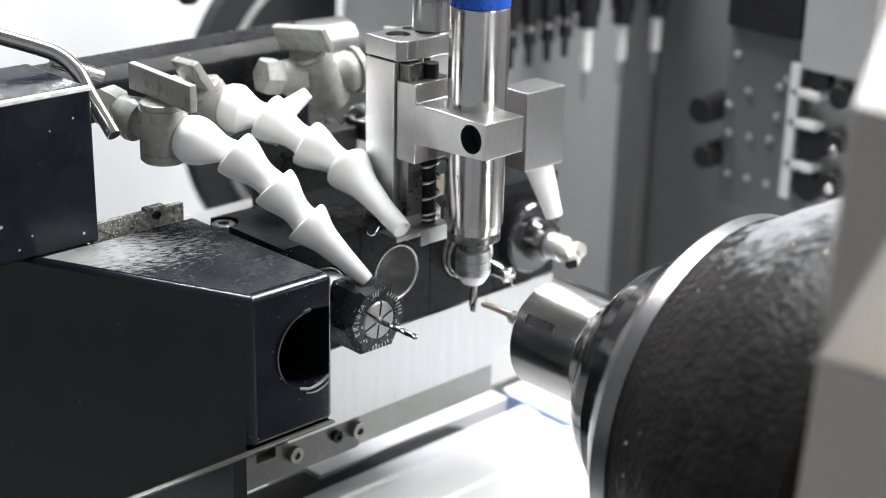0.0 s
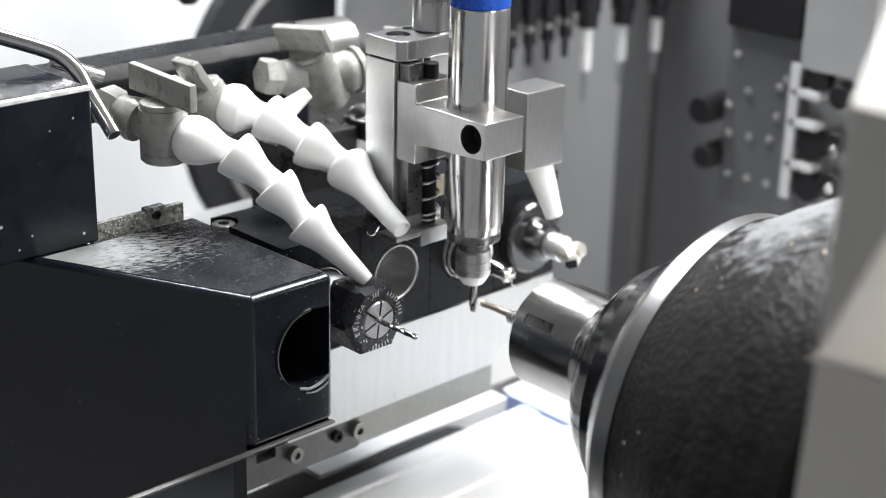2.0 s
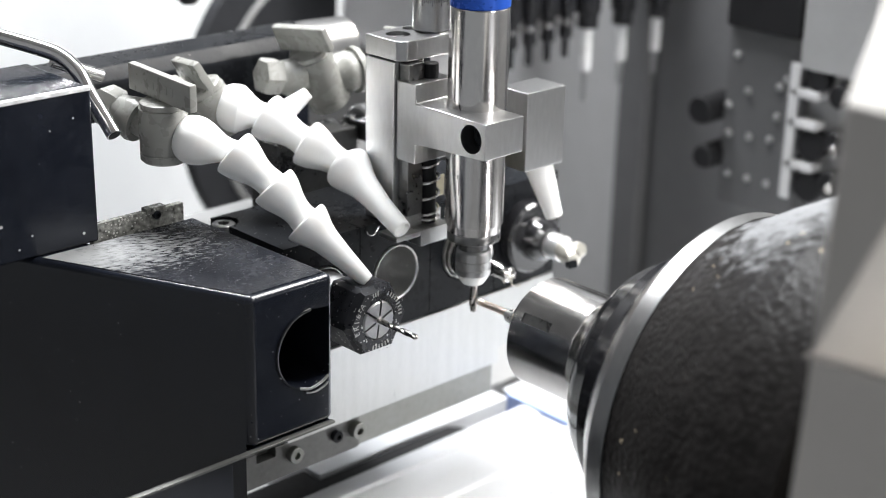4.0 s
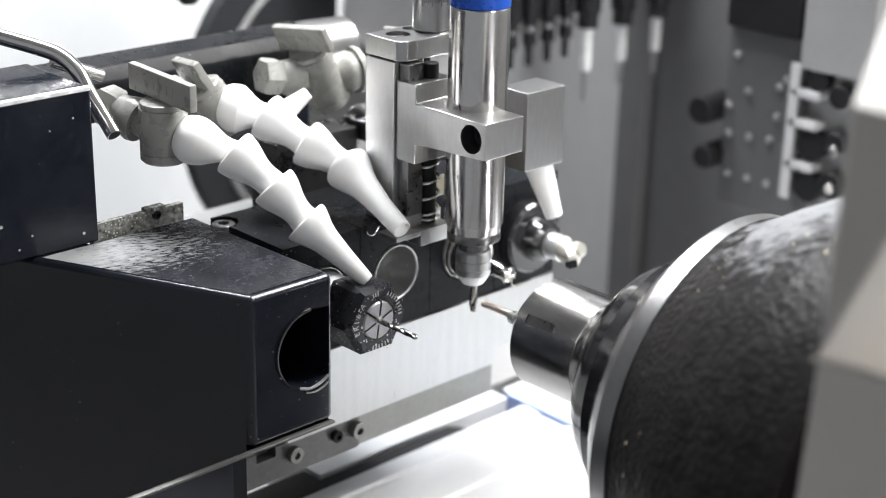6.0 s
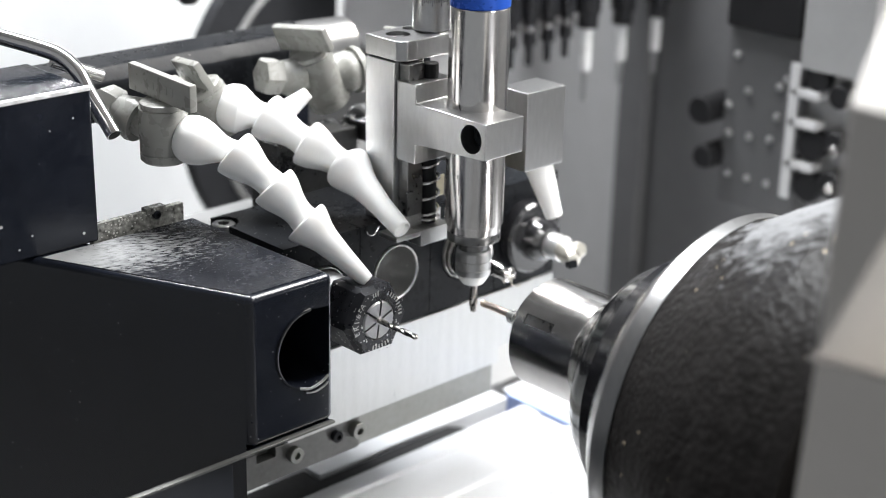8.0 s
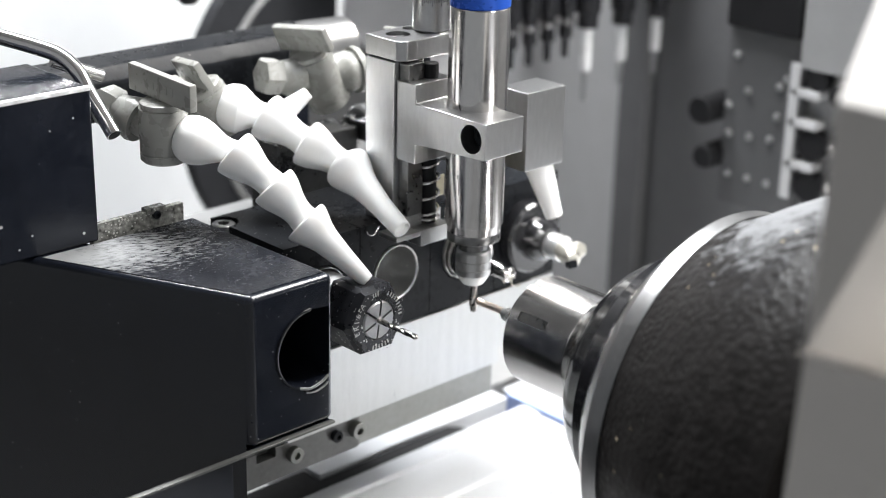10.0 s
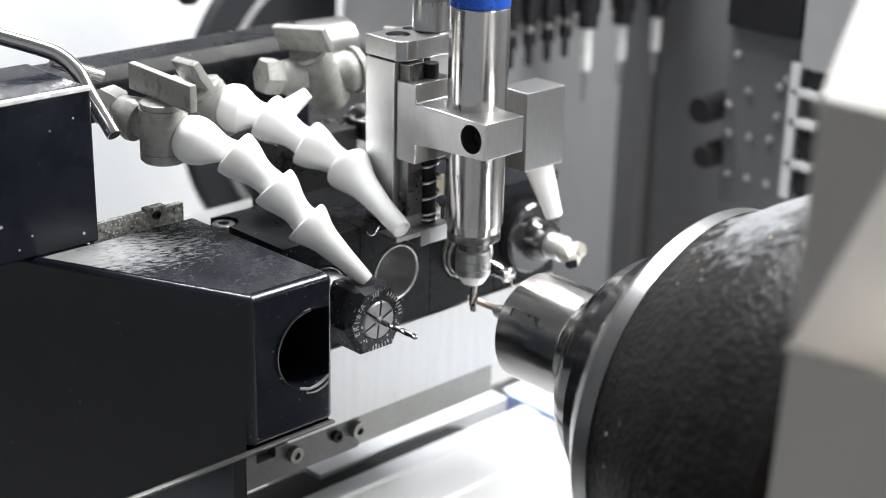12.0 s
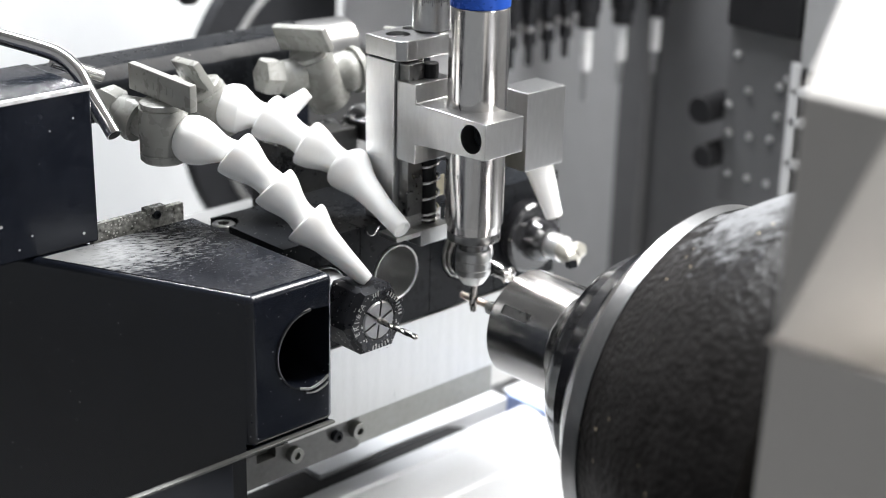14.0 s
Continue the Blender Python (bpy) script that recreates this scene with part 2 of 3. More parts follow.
def thing(name, base, label, category, group="", kind=""):
    ob = new(name)
    ob.location = Vector(base) * MM
    return tagged(ob, label, category, group, kind)


def part(name, bm, mat, parent=None, label="", smooth=35):
    bmesh.ops.scale(bm, vec=(MM, MM, MM), verts=bm.verts[:])
    for f in bm.faces:
        f.smooth = True
    lim = radians(smooth)
    for e in bm.edges:
        if len(e.link_faces) == 2:
            e.smooth = e.calc_face_angle(0) < lim
    me = bpy.data.meshes.new(name)
    bm.to_mesh(me)
    bm.free()
    me.materials.append(mat)
    ob = new(name, me)
    even = ob.modifiers.new("even_normals", "WEIGHTED_NORMAL")
    even.keep_sharp = True
    if parent is not None:
        ob.parent = parent
        if parent.data is None:
            ob.matrix_parent_inverse = Matrix.Translation(-parent.location)
    return tagged(ob, label)


def solo(name, bm, mat, label, category, group="", kind="", smooth=35):
    return tagged(part(name, bm, mat, None, "", smooth), label, category, group, kind)


def cut(a, *tools, operation="DIFFERENCE"):
    """The body a with the tools' shapes taken out of it."""
    me = bpy.data.meshes.new("raw")
    a.to_mesh(me)
    a.free()
    ob = bpy.data.objects.new("raw", me)
    scene.collection.objects.link(ob)
    others = []
    for t in tools:
        tm = bpy.data.meshes.new("tool")
        t.to_mesh(tm)
        t.free()
        to = bpy.data.objects.new("tool", tm)
        scene.collection.objects.link(to)
        others.append(to)
        md = ob.modifiers.new("cut", "BOOLEAN")
        md.object, md.operation, md.solver = to, operation, "EXACT"
    dg = bpy.context.evaluated_depsgraph_get()
    dg.update()
    res = bpy.data.meshes.new_from_object(ob.evaluated_get(dg))
    bm = bmesh.new()
    bm.from_mesh(res)
    for o in [ob] + others:
        m = o.data
        bpy.data.objects.remove(o)
        bpy.data.meshes.remove(m)
    bpy.data.meshes.remove(res)
    return bm


def pipe(p, q, r_out, r_in, n=48):
    """A hollow round sleeve."""
    h = (Vector(q) - Vector(p)).length
    bm = bmesh.new()
    rings = []
    for s, r in ((0, r_in + 0.3), (0, r_out), (h, r_out), (h, r_in), (0.4, r_in)):
        rings.append([bm.verts.new((r * math.cos(2 * math.pi * i / n), r * math.sin(2 * math.pi * i / n), s)) for i in range(n)])
    for a, b in zip(rings, rings[1:] + rings[:1]):
        for i in range(n):
            bm.faces.new((a[i], a[(i + 1) % n], b[(i + 1) % n], b[i]))
    bmesh.ops.recalc_face_normals(bm, faces=bm.faces[:])
    bm.transform(Matrix.Translation(p) @ (Vector(q) - Vector(p)).to_track_quat("Z", "Y").to_matrix().to_4x4())
    return bm


def fluted(p, q, r, turns, flutes=2, depth=0.45, n=28, point=1.0, steps=60):
    """A twisted cutter with helical flutes from p to its point at q."""
    h = (Vector(q) - Vector(p)).length
    bm = bmesh.new()
    rings = []
    for k in range(steps + 1):
        s = h * k / steps
        tip = max(0.08, min(1.0, (h - s) / point)) if point else 1.0
        row = []
        for i in range(n):
            a = 2 * math.pi * i / n
            w = math.cos(flutes * a)
            rr = r * tip * (1 - depth * max(0.0, w) ** 1.5)
            b = a + 2 * math.pi * turns * s / h
            row.append(bm.verts.new((rr * math.cos(b), rr * math.sin(b), s)))
        rings.append(row)
    for a, b in zip(rings, rings[1:]):
        for i in range(n):
            bm.faces.new((a[i], a[(i + 1) % n], b[(i + 1) % n], b[i]))
    bm.faces.new(rings[0])
    bm.faces.new(rings[-1])
    bmesh.ops.recalc_face_normals(bm, faces=bm.faces[:])
    bm.transform(Matrix.Translation(p) @ (Vector(q) - Vector(p)).to_track_quat("Z", "Y").to_matrix().to_4x4())
    return bm


def lettering(text, size, m, mat, parent, name="letter"):
    """Raised flat lettering in the built-in font, placed by a pose in millimetres."""
    cu = bpy.data.curves.new(name, "FONT")
    cu.body, cu.size, cu.extrude, cu.align_x, cu.align_y = text, size, 0.05, "CENTER", "CENTER"
    tmp = bpy.data.objects.new(name, cu)
    scene.collection.objects.link(tmp)
    dg = bpy.context.evaluated_depsgraph_get()
    me = bpy.data.meshes.new_from_object(tmp.evaluated_get(dg))
    bm = bmesh.new()
    bm.from_mesh(me)
    bpy.data.objects.remove(tmp)
    bpy.data.curves.remove(cu)
    bpy.data.meshes.remove(me)
    bm.transform(m)
    return part(name, bm, mat, parent)


def socket_screw(name, p, way, r, parent, mat=None):
    """A cap screw with a hexagon socket, its head rising from p along way."""
    p, way = Vector(p), Vector(way).normalized()
    h = r * 0.9
    head = turned([(-0.5, r * 0.96), (h - 0.3, r), (h, r - 0.3)], p, p + way * 10, 28)
    sock = turned([(h * 0.35, r * 0.5), (h + 1, r * 0.5)], p, p + way * 10, 6)
    return part(name, cut(head, sock), mat or BLACK_STEEL, parent)


# ---------------------------------------------------------------- machine cabin
solo("wall_back", box(-900, 900, 620, 640, -200, 300, 0), WHITE_PAINT, "white painted sheet-metal back wall of the machine", "wall", kind="structure")
# Added above the view so the black tops reflect dark, not white wall.
solo("dark_upper_card", box(-900, 900, 620, 640, 300.5, 1000, 0), DARK_GREY, "unseen dark panel added so upward faces reflect dark", "wall", kind="structure")
# Added out of view; gives left-facing steel something dark to reflect.
solo("dark_side_card", box(-900, 93, 480, 619, -200, 1000, 0), DARK_GREY, "unseen dark box added to darken reflections in the steel", "wall", kind="structure")
solo("wall_side", box(560, 580, -900, 619, -200, 1000, 0), GREY_PAINT, "grey painted side wall of the machine cabin", "wall", kind="structure")
solo("ceiling", box(-900, 900, -900, 640, 1001, 1020, 0), GREY_PAINT, "grey painted roof of the machine cabin", "ceiling", kind="structure")
solo("floor", box(-900, 900, -900, 640, -220, -201, 0), GREY_PAINT, "grey machine bed floor", "floor", kind="structure")

# grey partition behind the tools, with a dark strip standing in for its shaded fold
solo("partition", box(372, 376, -60, 182, -200, 420, 1), PARTITION, "dark grey painted sheet-metal partition", "partition", kind="structure")
solo("partition_rear", box(378, 382, 182.5, 330, -200, 420, 1), PARTITION_LIGHT, "light grey sheet-metal partition", "partition", kind="structure")
solo("partition_panel", box(238, 371, 300, 303, -200, 420, 1), PANEL, "light grey sheet-metal panel", "panel", kind="structure")
solo("fold_shade_strip", box(362, 371.8, 178, 198, -200, 420, 3), PARTITION, "dark grey upright strip standing in for a soft shaded fold", "post", kind="structure")

# ---------------------------------------------------------------- bed and slide
solo("way_cover", prism([(-260, 0), (57.5, 0), (57.5, 20), (48, 20), (46.5, 18.6), (31.5, 18.6), (30, 20), (20, 20), (18.5, 18.6), (3.5, 18.6), (2, 20), (-8, 20), (-9.5, 18.6), (-24, 18.6), (-25.5, 20), (-260, 20)], "x", -60, 140, 0.3), WHITE_COVER, "white telescopic way cover with low ridges", "cover", kind="structure")
solo("way_cover_rear", box(28, 140, 67.5, 150, 0, 20, 1), WHITE_COVER, "white sheet cover behind the slide", "cover", kind="structure")
# Almost flush black infill takes the place of shade down in the gap.
solo("gutter", prism([(-60, 58), (105, 58), (105, 62.5), (100, 66.5), (27, 66.5), (27, 77), (-60, 77)], "z", 0, 18.8, 0.5), RUBBER, "black infill standing in for the shaded gap between the bed covers", "gap", kind="structure")
# Widened out of view to the partition to bounce light on rack and panel.
solo("bed_side", box(146, 371, -260, 77.5, 0, 19, 1), WHITE_COVER, "white bed surface beside the way cover", "bed", kind="structure")
solo("edge_strip", box(141.2, 144.8, -200, 70, 0, 20.6, 0.3), PALE_BLUE, "blue edge strip on the bed", "strip")
solo("machine_slide", box(-62, -41.5, 33, 110, 0, 92.8, 1), RUBBER, "black painted machine slide under the cover", "machine slide")

solo("rear_skirt", prism([(80, 20.2), (96, 20.2), (96, 58), (92, 58)], "x", 94, 185, 0.5), GREY_LIGHT, "pale grey sloping sheet skirt behind the tool plate", "cover", kind="structure")
solo("tool_plate", prism([(65, -18), (65, 93.5), (72, 93.5), (72, 125), (97.4, 125), (97.4, -18)], "y", 30, 60, 0.5), PLATE, "brushed steel tool carrier plate under the holders", "plate")
solo("rail_strip", box(19.5, 94, 34, 58, 50, 64.8, 0.6), RAIL, "dull steel guide rail under the tool plate", "rail")
car = thing("slide_carriage", (-12, 40, 50), "black linear guide carriage with cap screws", "carriage")
part("body", cut(box(-41, 19, 32, 56, 50.5, 64.6, 0.8), box(-31, -22, 30, 37, 60.5, 70, 0.3)), CARRIAGE, car)
socket_screw("screw", (-14.2, 31.8, 59.2), (0, -1, 0), 3.2, car, RAIL)
socket_screw("screw", (16.6, 31.8, 59.2), (0, -1, 0), 3.4, car, RAIL)
socket_screw("screw", (6.5, 31.8, 59.8), (0, -1, 0), 2.4, car)

# ---------------------------------------------------------------- tool holders
for i in range(4):
    cx = 36 * i
    th = thing("tool_holder", (cx, 50, 97.5), "black oxide tool holder block with a round bore", "tool holder", "gang tool holders")
    block = holed(cx - 17.8, cx + 17.8, 97.5, 142, 31, 75, cx, 119.6, 11.0)
    if i == 0:
        block = cut(block, rod((-16.4, 68.6, 137), (-16.4, 68.6, 150), 5.6, 32, 0.1))
        socket_screw("clamp_screw", (-16.4, 68.6, 137.5), (0, 0, 1), 4.4, th, DULL)
    part("body", block, BLACK_STEEL, th)
    part("sleeve", pipe((cx, 30.4, 119.6), (cx, 74.5, 119.6), 10.95, 10.45), BARREL, th, "bright steel bore sleeve")
    # Unseen disc added deep in the bore to lighten its inside.
    part("bore_fill_disc", lathe([(58, 10.3), (74, 10.3)], (cx, 0, 119.6), "y"), DULL, th)

# collet nut with its twist drill in the first holder
nut = thing("collet_nut", (0, 10, 120), "black hexagonal collet nut spattered with chips", "collet nut")
hexa = lathe([(0.0, 12.6), (3.0, 14.4), (15.5, 14.4), (17, 13.4)], (0, 0, 120), "y", 6)
hexa.transform(Matrix.Translation((0, 0, 120)) @ Matrix.Rotation(radians(30), 4, "Y") @ Matrix.Translation((0, 0, -120)))
round_cut = pipe((0, -3, 120), (0, 20, 120), 30, 13.7, 64)
part("nut_body", cut(hexa, round_cut, lathe([(-2, 7.6), (2.6, 7.0)], (0, 0, 120), "y", 48)), BLACK_SPECK, nut, "", 25)
part("shank", lathe([(16.5, 9.5), (34, 9.5)], (0, 0, 120), "y"), DULL, nut)
slots = []
for k in range(6):
    s = box(-0.35, 0.35, -2, 6, 1.6, 9, 0)
    s.transform(Matrix.Translation((0, 0, 120)) @ Matrix.Rotation(radians(60 * k + 8), 4, "Y"))
    slots.append(s)
part("collet", cut(lathe([(-0.4, 6.6), (0.1, 7.1), (8, 6.6)], (0, 0, 120), "y", 48), *slots), DULL, nut, "bright slotted spring collet")
part("drill", fluted((0, 2, 120), (0, -20.7, 120), 1.05, 2.0, 2, 0.42, point=1.3, n=36, steps=90), CARBIDE, nut, "bright steel twist drill")
for ch, a in zip("ER16-A", (196, 182, 170, 157, 147, 136)):
    r = 10.2
    m = Matrix.Translation((r * math.cos(radians(a)), -0.06, 120 + r * math.sin(radians(a)))) @ Matrix.Rotation(radians(90), 4, "X") @ Matrix.Rotation(radians(a - 90), 4, "Z")
    lettering(ch, 3.1, m, MARK, nut)
for a in (104, 98, 92, 64, 56, 48, 40, 32, 24, 16, 8, 0, -64, -71, -80, -88, -96, -104):
    r = 10.2
    m = Matrix.Translation((r * math.cos(radians(a)), 0, 120 + r * math.sin(radians(a)))) @ Matrix.Rotation(radians(90 - a), 4, "Y")
    b = box(-0.28, 0.28, -0.06, 0.05, -0.8, 0.8, 0)
    b.transform(m)
    part("mark_bar", b, MARK, nut)

rs = random.Random(21)
bits = []
for k in range(90):
    a, r = rs.uniform(0, 2 * math.pi), rs.uniform(7.4, 13.2)
    c = Vector((r * math.cos(a), -0.1, 120 + r * math.sin(a)))
    s1, b1 = rs.uniform(0.15, 0.6), rs.uniform(0, math.pi)
    u = Vector((math.cos(b1), 0, math.sin(b1)))
    w = Vector((-math.sin(b1), 0, math.cos(b1)))
    bm = bmesh.new()
    q = [bm.verts.new(c + d) for d in (u * s1, w * s1 * 0.35 + Vector((0, -0.3, 0)), -u * s1, -w * s1 * 0.35)]
    bm.faces.new(q[:3])
    bm.faces.new((q[0], q[2], q[3]))
    bits.append(bm)
tagged(part("chip_specks", join(*bits), CHIP, nut, "pale chips stuck in oil"), kind="stuff")

# end mill and centre drill in the other holders
em = thing("end_mill", (108, 15, 120), "large worn end mill with a chip on its tip", "end mill")
part("collar", lathe([(31, 15.2), (25.5, 15.2), (24.2, 14.2), (24.0, 9.4), (18.5, 8.2), (17.0, 6.0)], (107, 0, 118.6), "y", 64), BLACK_GLOSS, em, "glossy black clamp collar", 20)
part("shank", lathe([(10, 5.4), (35, 5.4)], (108, 0, 117.6), "y"), SATIN, em)
part("fluted_end", fluted((108, 15, 117.6), (108, 0.6, 117.0), 5.4, 0.42, 2, 0.5, point=1.6), PALE, em, "pale fluted cutting end")
chip = box(102.4, 106.4, 0.6, 4.4, 112.6, 116.0, 0.8, 1)
for v in chip.verts:
    v.co += Vector((random.uniform(-0.7, 0.7), random.uniform(-0.7, 0.7), random.uniform(-0.7, 0.7)))
part("chip", chip, BLACK_STEEL, em, "dark metal chip")
cd = thing("centre_drill", (72, 15, 118), "small drill with swarf wrapped round its tip", "drill")
part("collar", pipe((72, 24, 119), (72, 31, 119), 9.4, 4.2), CHROME, cd)
part("shank", fluted((72, 26, 118.5), (72, 3.5, 117), 3.2, 0.9, 2, 0.4, point=1.5), CHROME, cd)
sw = []
rs = random.Random(5)
for k in range(9):
    c = Vector((72 + rs.uniform(-1.6, 1.6), 5 + rs.uniform(-3, 5), 116.5 + rs.uniform(-2.2, 1.6)))
    sw.append(tube([c + Vector((rs.uniform(-1.6, 1.6), rs.uniform(-1.6, 1.6), rs.uniform(-1.6, 1.6))) for j in range(4)], 0.32, 6))
part("swarf", join(*sw), PALE, cd, "curled bright swarf")

# chips and a curl of swarf left on the holder blocks
rs = random.Random(33)
flakes = []
for k in range(170):
    a, d = rs.uniform(0, math.pi), rs.uniform(0.12, 0.42)
    if k % 3:
        c = Vector((rs.uniform(-16, 124), rs.uniform(33, 73), 142.1))
        u, w, n = Vector((math.cos(a), math.sin(a), 0)), Vector((-math.sin(a), math.cos(a), 0)), Vector((0, 0, 1))
    else:
        c = Vector((rs.uniform(-16, 124), 30.8, rs.uniform(99, 141)))
        if min(math.hypot(c.x - 36 * i, c.z - 119.6) for i in range(4)) < 12:
            continue
        u, w, n = Vector((math.cos(a), 0, math.sin(a))), Vector((-math.sin(a), 0, math.cos(a))), Vector((0, -1, 0))
    bm = bmesh.new()
    q = [bm.verts.new(c + v) for v in (u * d, w * d * 0.4 + n * rs.uniform(0.1, 0.3), -u * d, -w * d * 0.4)]
    bm.faces.new(q[:3])
    bm.faces.new((q[0], q[2], q[3]))
    flakes.append(bm)
tagged(solo("metal_chips", join(*flakes), CHIP, "fine grey metal chips stuck to the tool holders", "chips"), kind="stuff")
solo("swarf_curl", tube([(20.5, 30.4, 140.2), (21.5, 30.0, 138.6), (23.5, 29.8, 138.2), (25.5, 30.1, 139.4), (26.6, 30.4, 140.6)], 0.25, 8), CHROME, "small bright curl of swarf on a tool holder", "swarf")

# ---------------------------------------------------------------- black drive cover
cov = thing("drive_cover", (-60, 20, 95), "glossy black painted tool drive cover with a round cut-out", "cover")
top_line = [(-29, -10), (-31.5, 66), (-74, 66), (-74, 112), (-119, 112), (-63.5, -10)]
shell = prism(top_line, "z", 94.8, 148.5, 2.4, 4)
slot = [(124 + 14 * math.sin(radians(a)), -39 + 14 * math.cos(radians(a))) for a in range(90, 271, 10)] + [(112.8, -30.9), (137.2, -30.9)]
lower = prism([(-64.6, -7.6), (-66, 111.5), (-118.6, 111.5)], "z", 2, 120, 0)
part("shell", cut(cut(shell, lower, operation="UNION"), prism(slot, "y", -20, 40, 0)), BLACK_PAINT, cov)
part("apron", box(-320, -72, -10.4, -8.8, 0, 93.6, 0.4), BLACK_PAINT, cov)
part("lip", box(-320, -29.5, -11.6, -9.4, 93.7, 94.7, 0.35), CARRIAGE, cov, "worn metal edge lip")
part("cut_out_rim", join(tube([(-39 + 14.1 * math.cos(radians(a)), -10.1, 124 + 14.1 * math.sin(radians(a))) for a in range(90, 271, 15)], 0.55, 8)), BLACK_WET, cov)
# Two steel beads stand in for highlight lines on the lower fold.
part("cut_out_highlight", join(tube([(-44, -10.3, 110.9), (-39.5, -10.5, 109.7), (-35, -10.5, 110.6), (-31.8, -10.4, 112.2)], 0.5, 8), tube([(-41, -10.2, 108.4), (-37.5, -10.3, 107.7), (-33.5, -10.3, 108.6), (-31.9, -10.3, 109.8)], 0.35, 8)), DULL, cov, "steel beads added as the highlights along the cut-out fold")
part("flange", box(-63.8, -30, -9.2, 64, 93.0, 94.7, 0.4), BLACK_PAINT, cov)
rs = random.Random(11)
top = prism([(-31.6, -7.4), (-33.6, 63.6), (-94.5, 63.6), (-62.4, -7.4)], "z", 148.6, 148.75, 0)
part("dust_film", top, BLACK_DUSTY, cov, "film of oil and fine chips")
chips = []
for k in range(900):
    u, w = rs.random(), rs.random() ** 0.8
    y = -2 + 64 * w
    x = -35 - (28 + 14 * w) * u
    if rs.random() > 0.25 + 0.75 * w * (0.4 + 0.6 * u):
        continue
    s = rs.uniform(0.1, 0.42)
    c = Vector((x, y, 148.85))
    a = rs.uniform(0, math.pi)
    bm = bmesh.new()
    pts = [Vector((s * math.cos(a), s * math.sin(a), 0)), Vector((-s * 0.3 * math.sin(a), s * 0.3 * math.cos(a), rs.uniform(0.1, 0.4))), Vector((-s * math.cos(a), -s * math.sin(a), 0)), Vector((s * 0.3 * math.sin(a), -s * 0.3 * math.cos(a), rs.uniform(0, 0.2)))]
    vs = [bm.verts.new(c + p) for p in pts]
    bm.faces.new(vs[:3])
    bm.faces.new((vs[0], vs[2], vs[3]))
    chips.append(bm)
tagged(solo("metal_chips", join(*chips), CHIP, "fine grey metal chips scattered on the cover", "chips"), kind="stuff")
acr = thing("clear_strip", (-53, 66, 149), "dirty clear plastic strip standing on the cover", "strip")
part("strip", box(-73, -35, 66.8, 69.3, 144.5, 154.2, 0.4), ACRYLIC, acr)
socket_screw("screw", (-47, 66.8, 152.4), (0, -1, 0), 1.6, acr)
part("clip", box(-51, -43, 66, 70, 152.8, 155.2, 0.4), ACRYLIC, acr)

hs = thing("side_housing", (-180, 90, 149), "black painted housing with a highlight painted along its edge", "housing")
part("body", box(-300, -71.5, 65, 106, 148.6, 203.6, 0.9, 3), BLACK_SPATTER, hs)
# Pale strip painted as the lamp highlight on the top edge.
part("edge_highlight", box(-300, -71.6, 64.6, 66.4, 202.3, 203.95, 0.3), EDGE_GLINT, hs, "pale strip painted as the highlight along the edge")

# ---------------------------------------------------------------- fine spindle unit on its column
col = thing("slide_column", (40, 33, 142), "ground steel slide column with arm and spring", "column")
part("upright", box(29, 36, 25.4, 41, 142.1, 203.8, 0.5), STEEL, col)
part("back_plate", box(36, 58, 37, 41, 142.1, 203.8, 0.3), BLACK_STEEL, col)
part("rail", box(31.5, 39, 20, 25.3, 146, 203.5, 0.3), DARK_STEEL, col)
cap = part("cap", cut(prism([(32.5, 22.3), (58, 22.3), (58, 42), (29.6, 42), (29.6, 25.2)], "z", 204, 211.5, 0.6), rod((38, 33.5, 206), (38, 33.5, 220), 4.5, 40, 0.05), rod((47.5, 38, 208), (47.5, 38, 220), 2.6, 32, 0.05)), STEEL, col)
socket_screw("cap_screw", (38, 33.5, 206.1), (0, 0, 1), 3.9, cap, DARK_STEEL)
socket_screw("cap_screw", (47.5, 38, 208.1), (0, 0, 1), 2.3, cap, DARK_STEEL)
part("arm", cut(prism([(25.2, 167.8), (25.2, 197.5), (15, 197.5), (15, 190.7), (-20.6, 190.7), (-20.6, 177.6), (15, 175.4), (15, 167.8)], "x", 30, 49, 0.5),
                rod((28, -13.6, 184), (40, -13.6, 184), 5.2, 40, 0.1)), STEEL, col)
part("bore_screw", lathe([(36, 4.6), (37.5, 4.6), (37.6, 2.2), (36.2, 2.2)], (0, -13.6, 184), "x"), BLACK_STEEL, col, "recessed clamp screw")
part("clamp_block", box(72.7, 93.4, 0, 15, 159.6, 190.2, 0.6), STEEL, col)
part("clamp_bridge", box(50, 73, 12.5, 24, 164, 189, 0.4), STEEL, col)
part("guide_pin", rod((42, 20, 142), (42, 20, 203), 2.9), RUBBER, col)
coil = [(42 + 3.8 * math.cos(a * 0.5236), 20 + 3.8 * math.sin(a * 0.5236), 143 + (1.4 * a / 12 if a < 18 else 2.1 + 6.2 * (a - 18) / 12)) for a in range(73)]
part("spring", tube(coil, 0.55, 8), CHROME, col, "bright coil spring")
part("foot", join(box(34, 49.2, 15, 25.2, 135.3, 141.4, 0.3), box(22, 33.9, 15.1, 25.2, 139.4, 141.3, 0.3), box(30, 49, 20.5, 25.1, 141.2, 146.2, 0.3)), PLATE, col)
part("tag", box(47, 52, 22, 22.6, 150, 158, 0.1), TAG, col, "small cream paper tag")
for k in range(3):
    part("stop_screw", rod((40 + 3.2 * k, 30, 197), (40 + 3.2 * k, 30, 203.8), 1.1), CHROME, col)
mic = thing("micrometer_head", (52, 31, 211.5), "grey steel micrometer head with engraved scale", "micrometer")
